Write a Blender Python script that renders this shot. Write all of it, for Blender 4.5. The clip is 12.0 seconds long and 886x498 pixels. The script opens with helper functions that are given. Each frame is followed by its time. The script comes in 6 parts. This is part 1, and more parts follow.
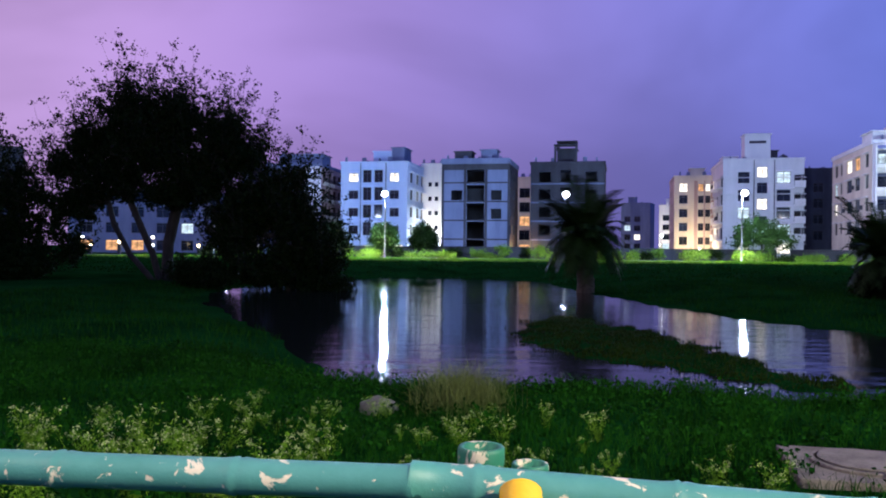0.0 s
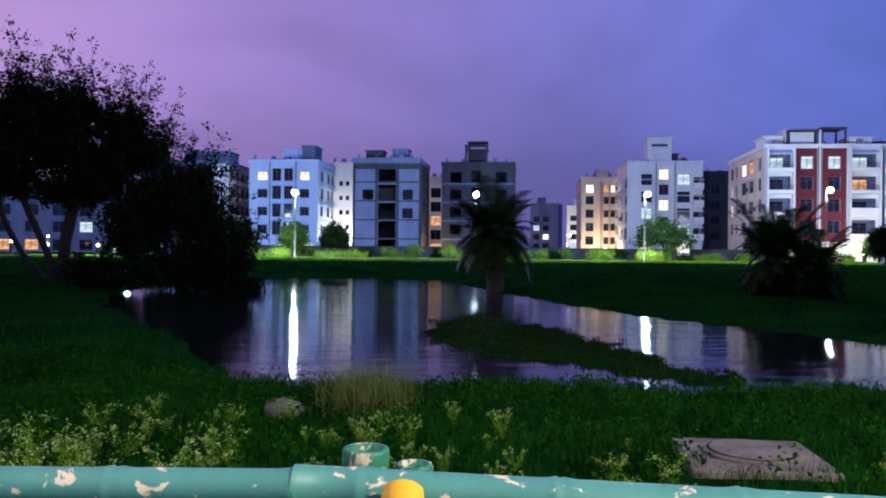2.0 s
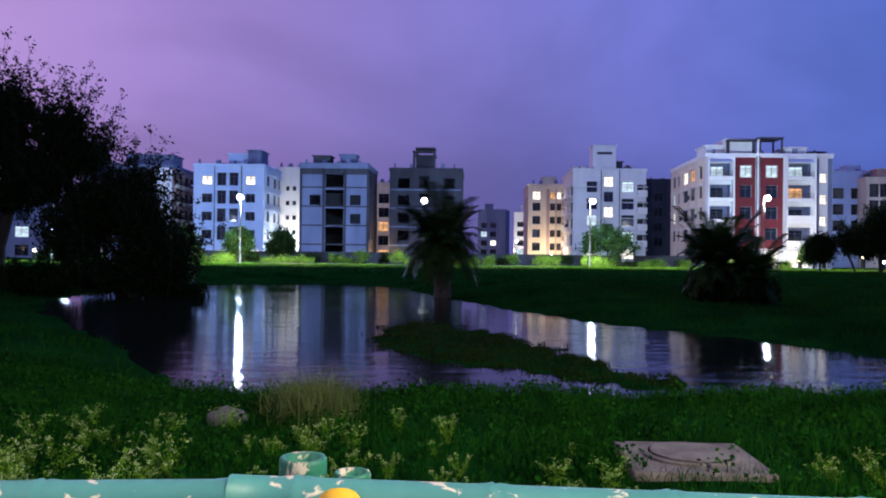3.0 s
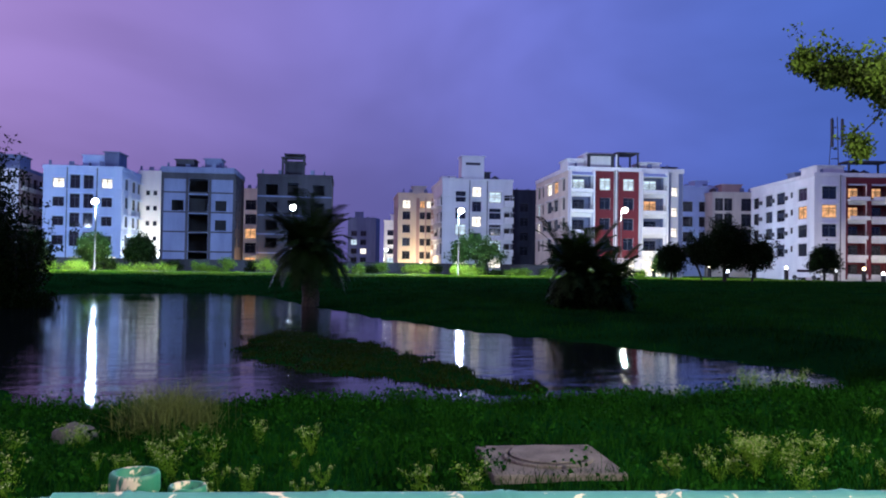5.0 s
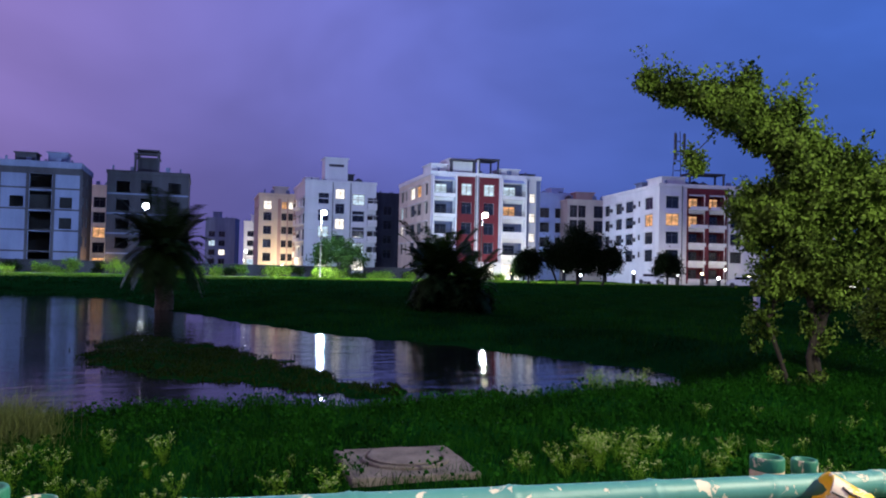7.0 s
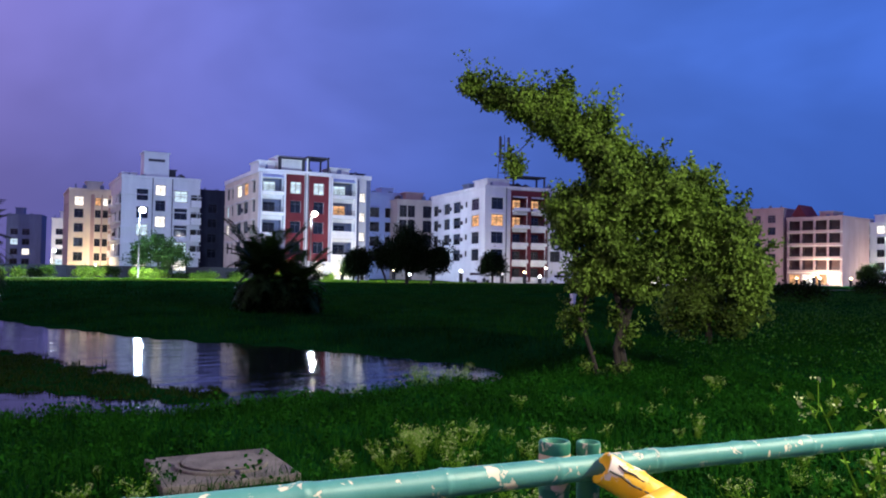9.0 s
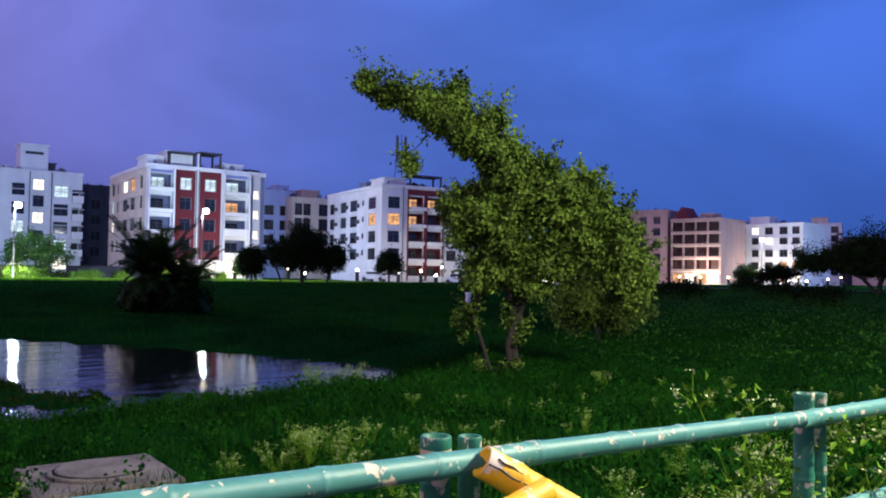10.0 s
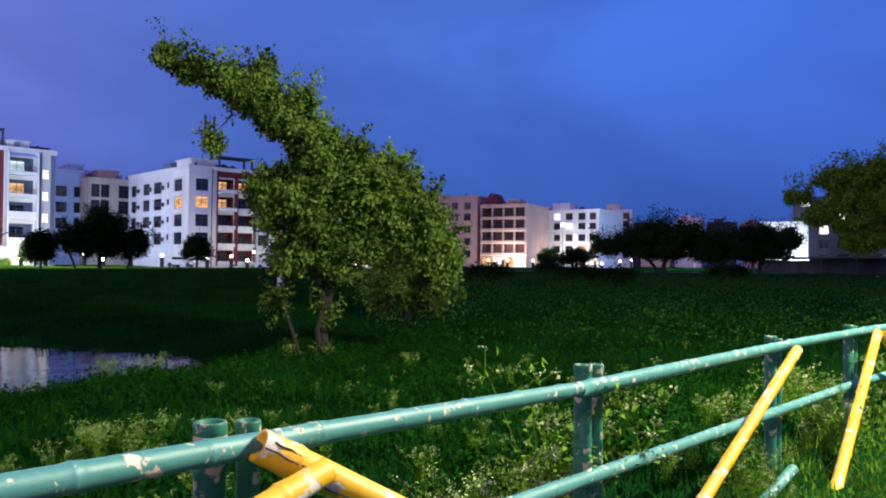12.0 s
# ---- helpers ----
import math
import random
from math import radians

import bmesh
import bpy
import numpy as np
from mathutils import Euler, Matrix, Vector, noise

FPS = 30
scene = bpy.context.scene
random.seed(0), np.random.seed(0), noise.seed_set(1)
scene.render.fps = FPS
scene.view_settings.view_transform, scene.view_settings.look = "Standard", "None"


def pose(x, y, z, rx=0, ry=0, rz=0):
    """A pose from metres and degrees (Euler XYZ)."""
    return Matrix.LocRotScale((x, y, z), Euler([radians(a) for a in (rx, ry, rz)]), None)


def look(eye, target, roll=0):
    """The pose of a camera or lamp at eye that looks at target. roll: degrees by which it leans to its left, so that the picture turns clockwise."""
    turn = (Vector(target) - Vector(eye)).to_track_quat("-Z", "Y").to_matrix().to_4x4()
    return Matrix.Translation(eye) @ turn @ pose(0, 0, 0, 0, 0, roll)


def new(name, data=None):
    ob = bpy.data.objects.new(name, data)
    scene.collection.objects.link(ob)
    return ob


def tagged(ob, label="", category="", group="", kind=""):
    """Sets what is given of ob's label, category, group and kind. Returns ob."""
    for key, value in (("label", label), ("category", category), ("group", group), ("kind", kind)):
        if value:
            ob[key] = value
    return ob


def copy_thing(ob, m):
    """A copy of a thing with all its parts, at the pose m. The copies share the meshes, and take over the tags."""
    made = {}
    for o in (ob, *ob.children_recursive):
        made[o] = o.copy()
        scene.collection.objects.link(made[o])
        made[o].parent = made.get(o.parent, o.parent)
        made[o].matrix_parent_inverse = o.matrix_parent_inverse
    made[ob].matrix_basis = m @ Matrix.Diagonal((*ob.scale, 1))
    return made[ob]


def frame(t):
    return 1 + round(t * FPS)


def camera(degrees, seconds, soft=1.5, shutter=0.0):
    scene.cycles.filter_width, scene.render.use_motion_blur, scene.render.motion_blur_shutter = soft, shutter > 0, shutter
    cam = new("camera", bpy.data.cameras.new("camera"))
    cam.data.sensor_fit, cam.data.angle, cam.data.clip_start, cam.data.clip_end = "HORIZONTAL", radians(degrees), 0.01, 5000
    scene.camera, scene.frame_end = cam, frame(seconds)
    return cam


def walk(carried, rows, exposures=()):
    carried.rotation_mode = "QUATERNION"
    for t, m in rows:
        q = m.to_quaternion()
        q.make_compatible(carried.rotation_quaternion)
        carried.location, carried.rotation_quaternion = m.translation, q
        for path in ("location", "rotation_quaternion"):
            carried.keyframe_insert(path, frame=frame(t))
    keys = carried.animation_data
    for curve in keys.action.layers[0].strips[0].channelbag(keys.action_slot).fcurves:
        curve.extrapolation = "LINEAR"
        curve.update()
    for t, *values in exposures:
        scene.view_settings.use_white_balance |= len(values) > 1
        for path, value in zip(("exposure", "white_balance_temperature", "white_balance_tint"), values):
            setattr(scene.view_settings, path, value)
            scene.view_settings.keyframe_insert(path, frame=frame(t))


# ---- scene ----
cam = camera(57.7, 12.0, soft=1.95)
PATH = [
    (0, (4.605, 3.118, 1.459), (4.458, 5.112, 1.458), 0.6),
    (0.5, (4.613, 3.125, 1.455), (4.505, 5.122, 1.45), 0.6),
    (1, (4.628, 3.117, 1.459), (4.577, 5.117, 1.452), 0.6),
    (1.5, (4.642, 3.116, 1.46), (4.649, 5.116, 1.456), 0.5),
    (2, (4.655, 3.114, 1.464), (4.727, 5.112, 1.464), 0.6),
    (2.5, (4.664, 3.11, 1.466), (4.8, 5.106, 1.473), 0.7),
    (3, (4.672, 3.102, 1.469), (4.873, 5.091, 1.485), 0.7),
    (5, (4.721, 3.072, 1.471), (5.238, 5.003, 1.512), 0.9),
    (5.5, (4.733, 3.056, 1.476), (5.327, 4.966, 1.519), 1.0),
    (6, (4.714, 2.998, 1.494), (5.386, 4.881, 1.543), 1.2),
    (6.5, (4.701, 2.97, 1.501), (5.456, 4.821, 1.553), 1.3),
    (7, (4.702, 2.944, 1.502), (5.538, 4.76, 1.556), 1.3),
    (9, (4.78, 2.909, 1.491), (5.976, 4.511, 1.552), 1.0),
    (9.5, (4.804, 2.908, 1.488), (6.099, 4.431, 1.551), 1.0),
    (10, (4.829, 2.903, 1.479), (6.22, 4.339, 1.542), 1.0),
    (10.5, (4.847, 2.889, 1.477), (6.326, 4.235, 1.533), 0.8),
    (11, (4.878, 2.885, 1.47), (6.44, 4.133, 1.517), 0.7),
    (11.5, (4.908, 2.876, 1.464), (6.538, 4.034, 1.501), 0.7),
    (12, (4.924, 2.861, 1.46), (6.605, 3.943, 1.491), 0.6),
]
walk(cam, [(t, look(eye, target, roll)) for t, eye, target, roll in PATH],
     [(0.0, 0.16), (0.4, 0.04), (1.0, 0.0), (2.5, -0.02), (5.0, -0.02), (5.7, -0.03), (6.0, 0.10), (6.3, -0.08), (7.0, -0.13), (9.0, 0.05), (12.0, 0.08)])

# ---- world: dusk sky, lilac in the north-west and deep blue in the east ----
world = bpy.data.worlds.new("dusk_sky")
scene.world = world
world.use_nodes = True
SKY = (
    (-1.00, (0.55, 0.36, 0.69)), (-0.743, (0.485, 0.31, 0.645)), (-0.545, (0.335, 0.222, 0.56)), (-0.326, (0.255, 0.190, 0.53)), (-0.087, (0.185, 0.178, 0.56)),
    (0.156, (0.135, 0.166, 0.58)), (0.423, (0.086, 0.168, 0.63)), (0.669, (0.057, 0.152, 0.61)), (1.00, (0.044, 0.122, 0.55)))


def node(tree, kind, **inputs):
    n = tree.nodes.new(kind)
    for key, value in inputs.items():
        n.inputs[key.replace("_", " ")].default_value = value
    return n


def make_sky(tree):
    tree.nodes.clear()
    link = tree.links.new
    co = tree.nodes.new("ShaderNodeTexCoord")
    flat = tree.nodes.new("ShaderNodeVectorMath")
    flat.operation = "MULTIPLY"
    flat.inputs[1].default_value = (1, 1, 0)
    link(co.outputs["Generated"], flat.inputs[0])
    unit = tree.nodes.new("ShaderNodeVectorMath")
    unit.operation = "NORMALIZE"
    link(flat.outputs[0], unit.inputs[0])
    dot = tree.nodes.new("ShaderNodeVectorMath")
    dot.operation = "DOT_PRODUCT"
    dot.inputs[1].default_value = (0.966, -0.26, 0)
    link(unit.outputs[0], dot.inputs[0])
    to01 = tree.nodes.new("ShaderNodeMapRange")
    to01.inputs["From Min"].default_value, to01.inputs["From Max"].default_value = -1, 1
    link(dot.outputs["Value"], to01.inputs["Value"])
    ramp = tree.nodes.new("ShaderNodeValToRGB")
    ramp.color_ramp.interpolation = "B_SPLINE"
    while len(ramp.color_ramp.elements) < len(SKY):
        ramp.color_ramp.elements.new(0.5)
    for e, (d, c) in zip(ramp.color_ramp.elements, SKY):
        e.position, e.color = (d + 1) / 2, (*c, 1)
    link(to01.outputs[0], ramp.inputs[0])
    # soft cloud banks
    stretch = tree.nodes.new("ShaderNodeMapping")
    stretch.inputs["Scale"].default_value = (1.6, 1.6, 3.2)
    link(co.outputs["Generated"], stretch.inputs[0])
    cloud = node(tree, "ShaderNodeTexNoise", Scale=1.3, Detail=4.0, Roughness=0.5, Distortion=0.4)
    link(stretch.outputs[0], cloud.inputs["Vector"])
    amount = tree.nodes.new("ShaderNodeMapRange")
    amount.interpolation_type = "SMOOTHSTEP"
    for key, v in (("From Min", 0.3), ("From Max", 0.7), ("To Min", 0.80), ("To Max", 1.18)):
        amount.inputs[key].default_value = v
    link(cloud.outputs[0], amount.inputs["Value"])
    # deeper towards the eastern horizon
    axes = tree.nodes.new("ShaderNodeSeparateXYZ")
    link(co.outputs["Generated"], axes.inputs[0])
    lift = tree.nodes.new("ShaderNodeMapRange")
    lift.interpolation_type = "SMOOTHSTEP"
    for key, v in (("From Min", 0.05), ("From Max", 0.30), ("To Min", 0.78), ("To Max", 1.12)):
        lift.inputs[key].default_value = v
    link(axes.outputs["Z"], lift.inputs["Value"])
    east = tree.nodes.new("ShaderNodeMapRange")
    east.inputs["From Min"].default_value, east.inputs["From Max"].default_value = -0.7, -0.1
    link(dot.outputs["Value"], east.inputs["Value"])
    shade = tree.nodes.new("ShaderNodeMix")
    shade.inputs["A"].default_value = 1.0
    link(east.outputs[0], shade.inputs["Factor"])
    link(lift.outputs[0], shade.inputs["B"])
    both = tree.nodes.new("ShaderNodeMath")
    both.operation = "MULTIPLY"
    link(shade.outputs["Result"], both.inputs[0])
    link(amount.outputs[0], both.inputs[1])
    mul = tree.nodes.new("ShaderNodeVectorMath")
    mul.operation = "SCALE"
    link(ramp.outputs[0], mul.inputs[0])
    link(both.outputs[0], mul.inputs["Scale"])
    bg = tree.nodes.new("ShaderNodeBackground")
    bg.inputs["Strength"].default_value = 1.0
    link(mul.outputs[0], bg.inputs[0])
    out = tree.nodes.new("ShaderNodeOutputWorld")
    link(bg.outputs[0], out.inputs[0])


make_sky(world.node_tree)


def bulb(name, place, power, colour, radius=0.13):
    """The light of one street lamp."""
    data = bpy.data.lights.new(name, "POINT")
    data.energy, data.color, data.shadow_soft_size = power, colour, radius
    ob = new(name, data)
    ob.location = place
    return ob


def beam(name, place, power, colour):
    """The downward beam of a street lamp."""
    data = bpy.data.lights.new(name, "SPOT")
    data.energy, data.color, data.shadow_soft_size, data.spot_size, data.spot_blend = power, colour, 0.12, radians(132), 0.5
    ob = new(name, data)
    ob.location = place
    return ob


# power of the white street lamps along the far road, and of those over the near road
FAR_LAMP, NEAR_LAMP = 17000, 3000
COOL, NEUTRAL, SODIUM = (0.43, 0.63, 1.0), (1.0, 0.93, 0.70), (1.0, 0.55, 0.2)

# ---- materials ----
def shader(name, rough=0.8, metal=0.0, spec=0.5):
    m = bpy.data.materials.new(name)
    m.use_nodes = True
    b = m.node_tree.nodes["Principled BSDF"]
    b.inputs["Roughness"].default_value, b.inputs["Metallic"].default_value = rough, metal
    b.inputs["Specular IOR Level"].default_value = spec
    return m, m.node_tree, b


def mottled(name, dark, light, scale=2.0, fine=40.0, rough=0.85, bump=0.3, metal=0.0, spec=0.4, streak=1.0, per_object=0.0, per_island=0.0):
    """A surface of two colours, mixed by broad stains and fine grain, with fine relief."""
    m, t, b = shader(name, rough, metal, spec)
    link = t.links.new
    co = t.nodes.new("ShaderNodeTexCoord")
    mp = t.nodes.new("ShaderNodeMapping")
    mp.inputs["Scale"].default_value = (1, 1, streak)
    link(co.outputs["Object"], mp.inputs[0])
    broad = node(t, "ShaderNodeTexNoise", Scale=scale, Detail=5.0, Roughness=0.6)
    grain = node(t, "ShaderNodeTexNoise", Scale=fine, Detail=3.0, Roughness=0.6)
    link(mp.outputs[0], broad.inputs["Vector"])
    link(co.outputs["Object"], grain.inputs["Vector"])
    mix = t.nodes.new("ShaderNodeMath")
    mix.operation = "MULTIPLY_ADD"
    mix.inputs[1].default_value = 0.45
    link(grain.outputs[0], mix.inputs[0])
    link(broad.outputs[0], mix.inputs[2])
    last = mix
    for amount, kind, out in ((per_object, "ShaderNodeObjectInfo", "Random"), (per_island, "ShaderNodeNewGeometry", "Random Per Island")):
        if amount:
            info = t.nodes.new(kind)
            add = t.nodes.new("ShaderNodeMath")
            add.operation = "MULTIPLY_ADD"
            add.inputs[1].default_value = amount
            link(info.outputs[out], add.inputs[0])
            link(last.outputs[0], add.inputs[2])
            last = add
    ramp = t.nodes.new("ShaderNodeValToRGB")
    shift = (per_object + per_island) / 2
    ramp.color_ramp.elements[0].position, ramp.color_ramp.elements[1].position = min(0.45 + shift * 0.4, 0.7), min(0.98 + shift * 0.6, 1.0)
    ramp.color_ramp.elements[0].color, ramp.color_ramp.elements[1].color = (*dark, 1), (*light, 1)
    link(last.outputs[0], ramp.inputs[0])
    link(ramp.outputs[0], b.inputs["Base Color"])
    if bump:
        bp = node(t, "ShaderNodeBump", Strength=bump, Distance=0.02)
        link(grain.outputs[0], bp.inputs["Height"])
        link(bp.outputs[0], b.inputs["Normal"])
    return m


def chipped_paint(name, dark, light, bare, chips=0.62, flake=27.0):
    """Old gloss paint on bamboo: chalky weathering, and flakes off where the pale cane shows."""
    m, t, b = shader(name, 0.42, 0.0, 0.5)
    link = t.links.new
    co = t.nodes.new("ShaderNodeTexCoord")
    n1 = node(t, "ShaderNodeTexNoise", Scale=9.0, Detail=6.0, Roughness=0.65)
    n2 = node(t, "ShaderNodeTexNoise", Scale=flake, Detail=7.0, Roughness=0.62, Distortion=0.6)
    n3 = node(t, "ShaderNodeTexNoise", Scale=120.0, Detail=2.0)
    for n in (n1, n2, n3):
        link(co.outputs["Object"], n.inputs["Vector"])
    paint = t.nodes.new("ShaderNodeMix")
    paint.data_type = "RGBA"
    paint.inputs["A"].default_value, paint.inputs["B"].default_value = (*dark, 1), (*light, 1)
    link(n1.outputs[0], paint.inputs["Factor"])
    edge = t.nodes.new("ShaderNodeMapRange")
    edge.inputs["From Min"].default_value, edge.inputs["From Max"].default_value = chips, chips + 0.025
    link(n2.outputs[0], edge.inputs["Value"])
    both = t.nodes.new("ShaderNodeMix")
    both.data_type = "RGBA"
    both.inputs["B"].default_value = (*bare, 1)
    link(edge.outputs[0], both.inputs["Factor"])
    link(paint.outputs["Result"], both.inputs["A"])
    link(both.outputs["Result"], b.inputs["Base Color"])
    rough = t.nodes.new("ShaderNodeMapRange")
    rough.inputs["To Min"].default_value, rough.inputs["To Max"].default_value = 0.5, 0.85
    link(edge.outputs[0], rough.inputs["Value"])
    link(rough.outputs[0], b.inputs["Roughness"])
    down = t.nodes.new("ShaderNodeMath")
    down.operation = "MULTIPLY_ADD"
    down.inputs[1].default_value = -1.5
    link(edge.outputs[0], down.inputs[0])
    link(n3.outputs[0], down.inputs[2])
    bp = node(t, "ShaderNodeBump", Strength=0.35, Distance=0.002)
    link(down.outputs[0], bp.inputs["Height"])
    link(bp.outputs[0], b.inputs["Normal"])
    return m


def glow(name, colour, strength, varied=0.0):
    """A lamp's glowing glass, or a lit room seen in its window."""
    m = bpy.data.materials.new(name)
    m.use_nodes = True
    t = m.node_tree
    t.nodes.clear()
    e = node(t, "ShaderNodeEmission", Strength=strength)
    e.inputs["Color"].default_value = (*colour, 1)
    if varied:
        co = t.nodes.new("ShaderNodeTexCoord")
        n = node(t, "ShaderNodeTexNoise", Scale=1.6, Detail=3.0)
        r = t.nodes.new("ShaderNodeMapRange")
        r.inputs["From Min"].default_value, r.inputs["From Max"].default_value = 0.3, 0.7
        r.inputs["To Min"].default_value, r.inputs["To Max"].default_value = strength * (1 - varied), strength * (1 + varied)
        t.links.new(co.outputs["Object"], n.inputs["Vector"])
        t.links.new(n.outputs[0], r.inputs["Value"])
        t.links.new(r.outputs[0], e.inputs["Strength"])
    o = t.nodes.new("ShaderNodeOutputMaterial")
    t.links.new(e.outputs[0], o.inputs[0])
    return m


def leafy(name, dark, light, rough=0.55):
    m = mottled(name, dark, light, scale=0.8, fine=6.0, rough=rough, bump=0.0, per_island=0.5, spec=0.03)
    return m


def water_surface(name):
    m, t, b = shader(name, 0.03, 0.0, 0.5)
    link = t.links.new
    b.inputs["Base Color"].default_value = (0.006, 0.009, 0.008, 1)
    b.inputs["IOR"].default_value = 1.3
    co = t.nodes.new("ShaderNodeTexCoord")
    swell = node(t, "ShaderNodeTexNoise", Scale=1.1, Detail=2.0, Roughness=0.5)
    ripple = node(t, "ShaderNodeTexNoise", Scale=9.0, Detail=3.0, Roughness=0.55)
    calm = node(t, "ShaderNodeTexNoise", Scale=0.16, Detail=2.0)
    crest = t.nodes.new("ShaderNodeMapping")
    crest.inputs["Scale"].default_value = (0.6, 1.25, 1)
    link(co.outputs["Object"], crest.inputs[0])
    for n in (swell, ripple):
        link(crest.outputs[0], n.inputs["Vector"])
    link(co.outputs["Object"], calm.inputs["Vector"])
    add = t.nodes.new("ShaderNodeMath")
    add.operation = "MULTIPLY_ADD"
    add.inputs[1].default_value = 0.2
    link(ripple.outputs[0], add.inputs[0])
    link(swell.outputs[0], add.inputs[2])
    force = t.nodes.new("ShaderNodeMapRange")
    force.inputs["From Min"].default_value, force.inputs["From Max"].default_value = 0.35, 0.7
    force.inputs["To Min"].default_value, force.inputs["To Max"].default_value = 0.4, 1.0
    link(calm.outputs[0], force.inputs["Value"])
    bp = node(t, "ShaderNodeBump", Distance=0.027)
    link(force.outputs[0], bp.inputs["Strength"])
    link(add.outputs[0], bp.inputs["Height"])
    link(bp.outputs[0], b.inputs["Normal"])
    return m


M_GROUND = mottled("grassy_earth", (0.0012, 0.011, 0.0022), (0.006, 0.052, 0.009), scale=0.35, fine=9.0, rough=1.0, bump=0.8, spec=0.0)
M_MUD = mottled("wet_mud", (0.012, 0.012, 0.008), (0.05, 0.045, 0.03), scale=3, fine=30, rough=0.5)
M_ROAD = mottled("dusty_asphalt", (0.035, 0.035, 0.035), (0.09, 0.085, 0.08), scale=1.5, fine=70, rough=0.9)
M_WATER = water_surface("pond_water")
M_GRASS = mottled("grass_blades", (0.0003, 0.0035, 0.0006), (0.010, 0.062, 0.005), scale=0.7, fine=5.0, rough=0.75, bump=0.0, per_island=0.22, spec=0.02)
M_BANK = leafy("water_weed_leaves", (0.0015, 0.005, 0.0008), (0.014, 0.030, 0.004))
# Lamplit copy of the dark field grass; the light is in its colour.
M_LIT_GRASS = leafy("lamplit_grass_blades", (0.04, 0.11, 0.008), (0.13, 0.26, 0.02))
M_LEAF = leafy("fresh_leaves", (0.004, 0.016, 0.002), (0.11, 0.20, 0.022))
# Lit clumps and dark hollows of the crown are mixed into the leaf colour.
M_LEAF_TREE = mottled("lamplit_tree_leaves", (0.003, 0.013, 0.0015), (0.15, 0.255, 0.04), scale=1.1, fine=7.0, rough=0.5, bump=0.0, per_island=0.2, spec=0.05)
for stop, at in zip(M_LEAF_TREE.node_tree.nodes["Color Ramp"].color_ramp.elements, (0.66, 0.95)):
    stop.position = at
M_FROND = leafy("palm_fronds", (0.002, 0.009, 0.0015), (0.016, 0.038, 0.008))
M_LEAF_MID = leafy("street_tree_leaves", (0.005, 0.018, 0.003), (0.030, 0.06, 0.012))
# Shaded copy for the eastern trees, the shade kept in the colour.
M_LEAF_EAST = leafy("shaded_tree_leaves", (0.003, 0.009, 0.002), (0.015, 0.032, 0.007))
# Near-black foliage: the dusk silhouette is put into the leaf colour.
M_LEAF_SHADE = leafy("dusk_shaded_leaves", (0.0015, 0.005, 0.001), (0.007, 0.016, 0.003))
M_FIELD = leafy("field_herb_leaves", (0.006, 0.034, 0.005), (0.024, 0.092, 0.011))
M_WEED = leafy("weed_leaves", (0.018, 0.065, 0.005), (0.13, 0.26, 0.02))
M_DRY = leafy("dry_grass_stems", (0.04, 0.06, 0.015), (0.12, 0.15, 0.045))
M_FLOWER = mottled("white_florets", (0.32, 0.40, 0.14), (0.58, 0.64, 0.32), rough=0.8, bump=0)
M_BARK = mottled("grey_brown_bark", (0.010, 0.009, 0.007), (0.045, 0.038, 0.03), scale=4, fine=26, rough=0.95, bump=0.9, streak=0.3)
M_PALM_BARK = mottled("ringed_palm_bark", (0.02, 0.016, 0.012), (0.09, 0.075, 0.055), scale=5, fine=20, rough=0.95, bump=0.9)
M_GREEN = chipped_paint("green_painted_bamboo", (0.036, 0.185, 0.152), (0.10, 0.31, 0.285), (0.70, 0.60, 0.46), 0.604, 21.0)
M_POST = chipped_paint("green_painted_post", (0.010, 0.12, 0.062), (0.035, 0.21, 0.13), (0.6, 0.5, 0.36), 0.575, 14.0)
M_YELLOW = chipped_paint("yellow_painted_bamboo", (0.76, 0.38, 0.008), (0.86, 0.54, 0.03), (0.76, 0.64, 0.52), 0.56, 8.0)
M_CANE = mottled("bare_cane_wood", (0.3, 0.22, 0.13), (0.62, 0.5, 0.34), scale=12, fine=90, rough=0.8)
M_SLAB = mottled("weathered_concrete", (0.065, 0.055, 0.048), (0.215, 0.19, 0.17), scale=3.2, fine=38, rough=0.95, bump=0.6)
M_STONE = mottled("mossy_stone", (0.04, 0.045, 0.035), (0.15, 0.145, 0.13), scale=5, fine=40, rough=0.95, bump=0.6)
M_POLE = mottled("galvanised_steel", (0.06, 0.063, 0.066), (0.13, 0.134, 0.138), scale=2, fine=30, rough=0.55, metal=0.3)
M_IRON = mottled("dark_painted_iron", (0.015, 0.015, 0.017), (0.05, 0.05, 0.055), scale=4, fine=40, rough=0.6)
M_LED = glow("lamp_glass", (0.9, 0.96, 1.0), 40)
M_LED_WARM = glow("warm_lamp_glass", (1.0, 0.86, 0.62), 45)
M_GLASS = shader("dark_window_glass", 0.06, 0.0, 0.6)[0]
M_GLASS.node_tree.nodes["Principled BSDF"].inputs["Base Color"].default_value = (0.012, 0.015, 0.022, 1)
M_FRAME = mottled("window_frame_paint", (0.03, 0.034, 0.042), (0.085, 0.09, 0.10), rough=0.6, bump=0)
M_LIT = glow("lit_room_white", (1.0, 0.93, 0.84), 1.5, 0.45)
M_LIT_WARM = glow("lit_room_warm", (1.0, 0.52, 0.25), 0.8, 0.6)
M_LIT_BLUE = glow("lit_room_bluish", (0.66, 0.84, 1.0), 0.95, 0.4)
M_TANK = mottled("black_plastic_tank", (0.015, 0.015, 0.017), (0.05, 0.05, 0.05), rough=0.5, bump=0)


def plaster(name, dark, light):
    return mottled(name, dark, light, scale=0.45, fine=7.0, rough=0.9, bump=0.15, streak=0.25)


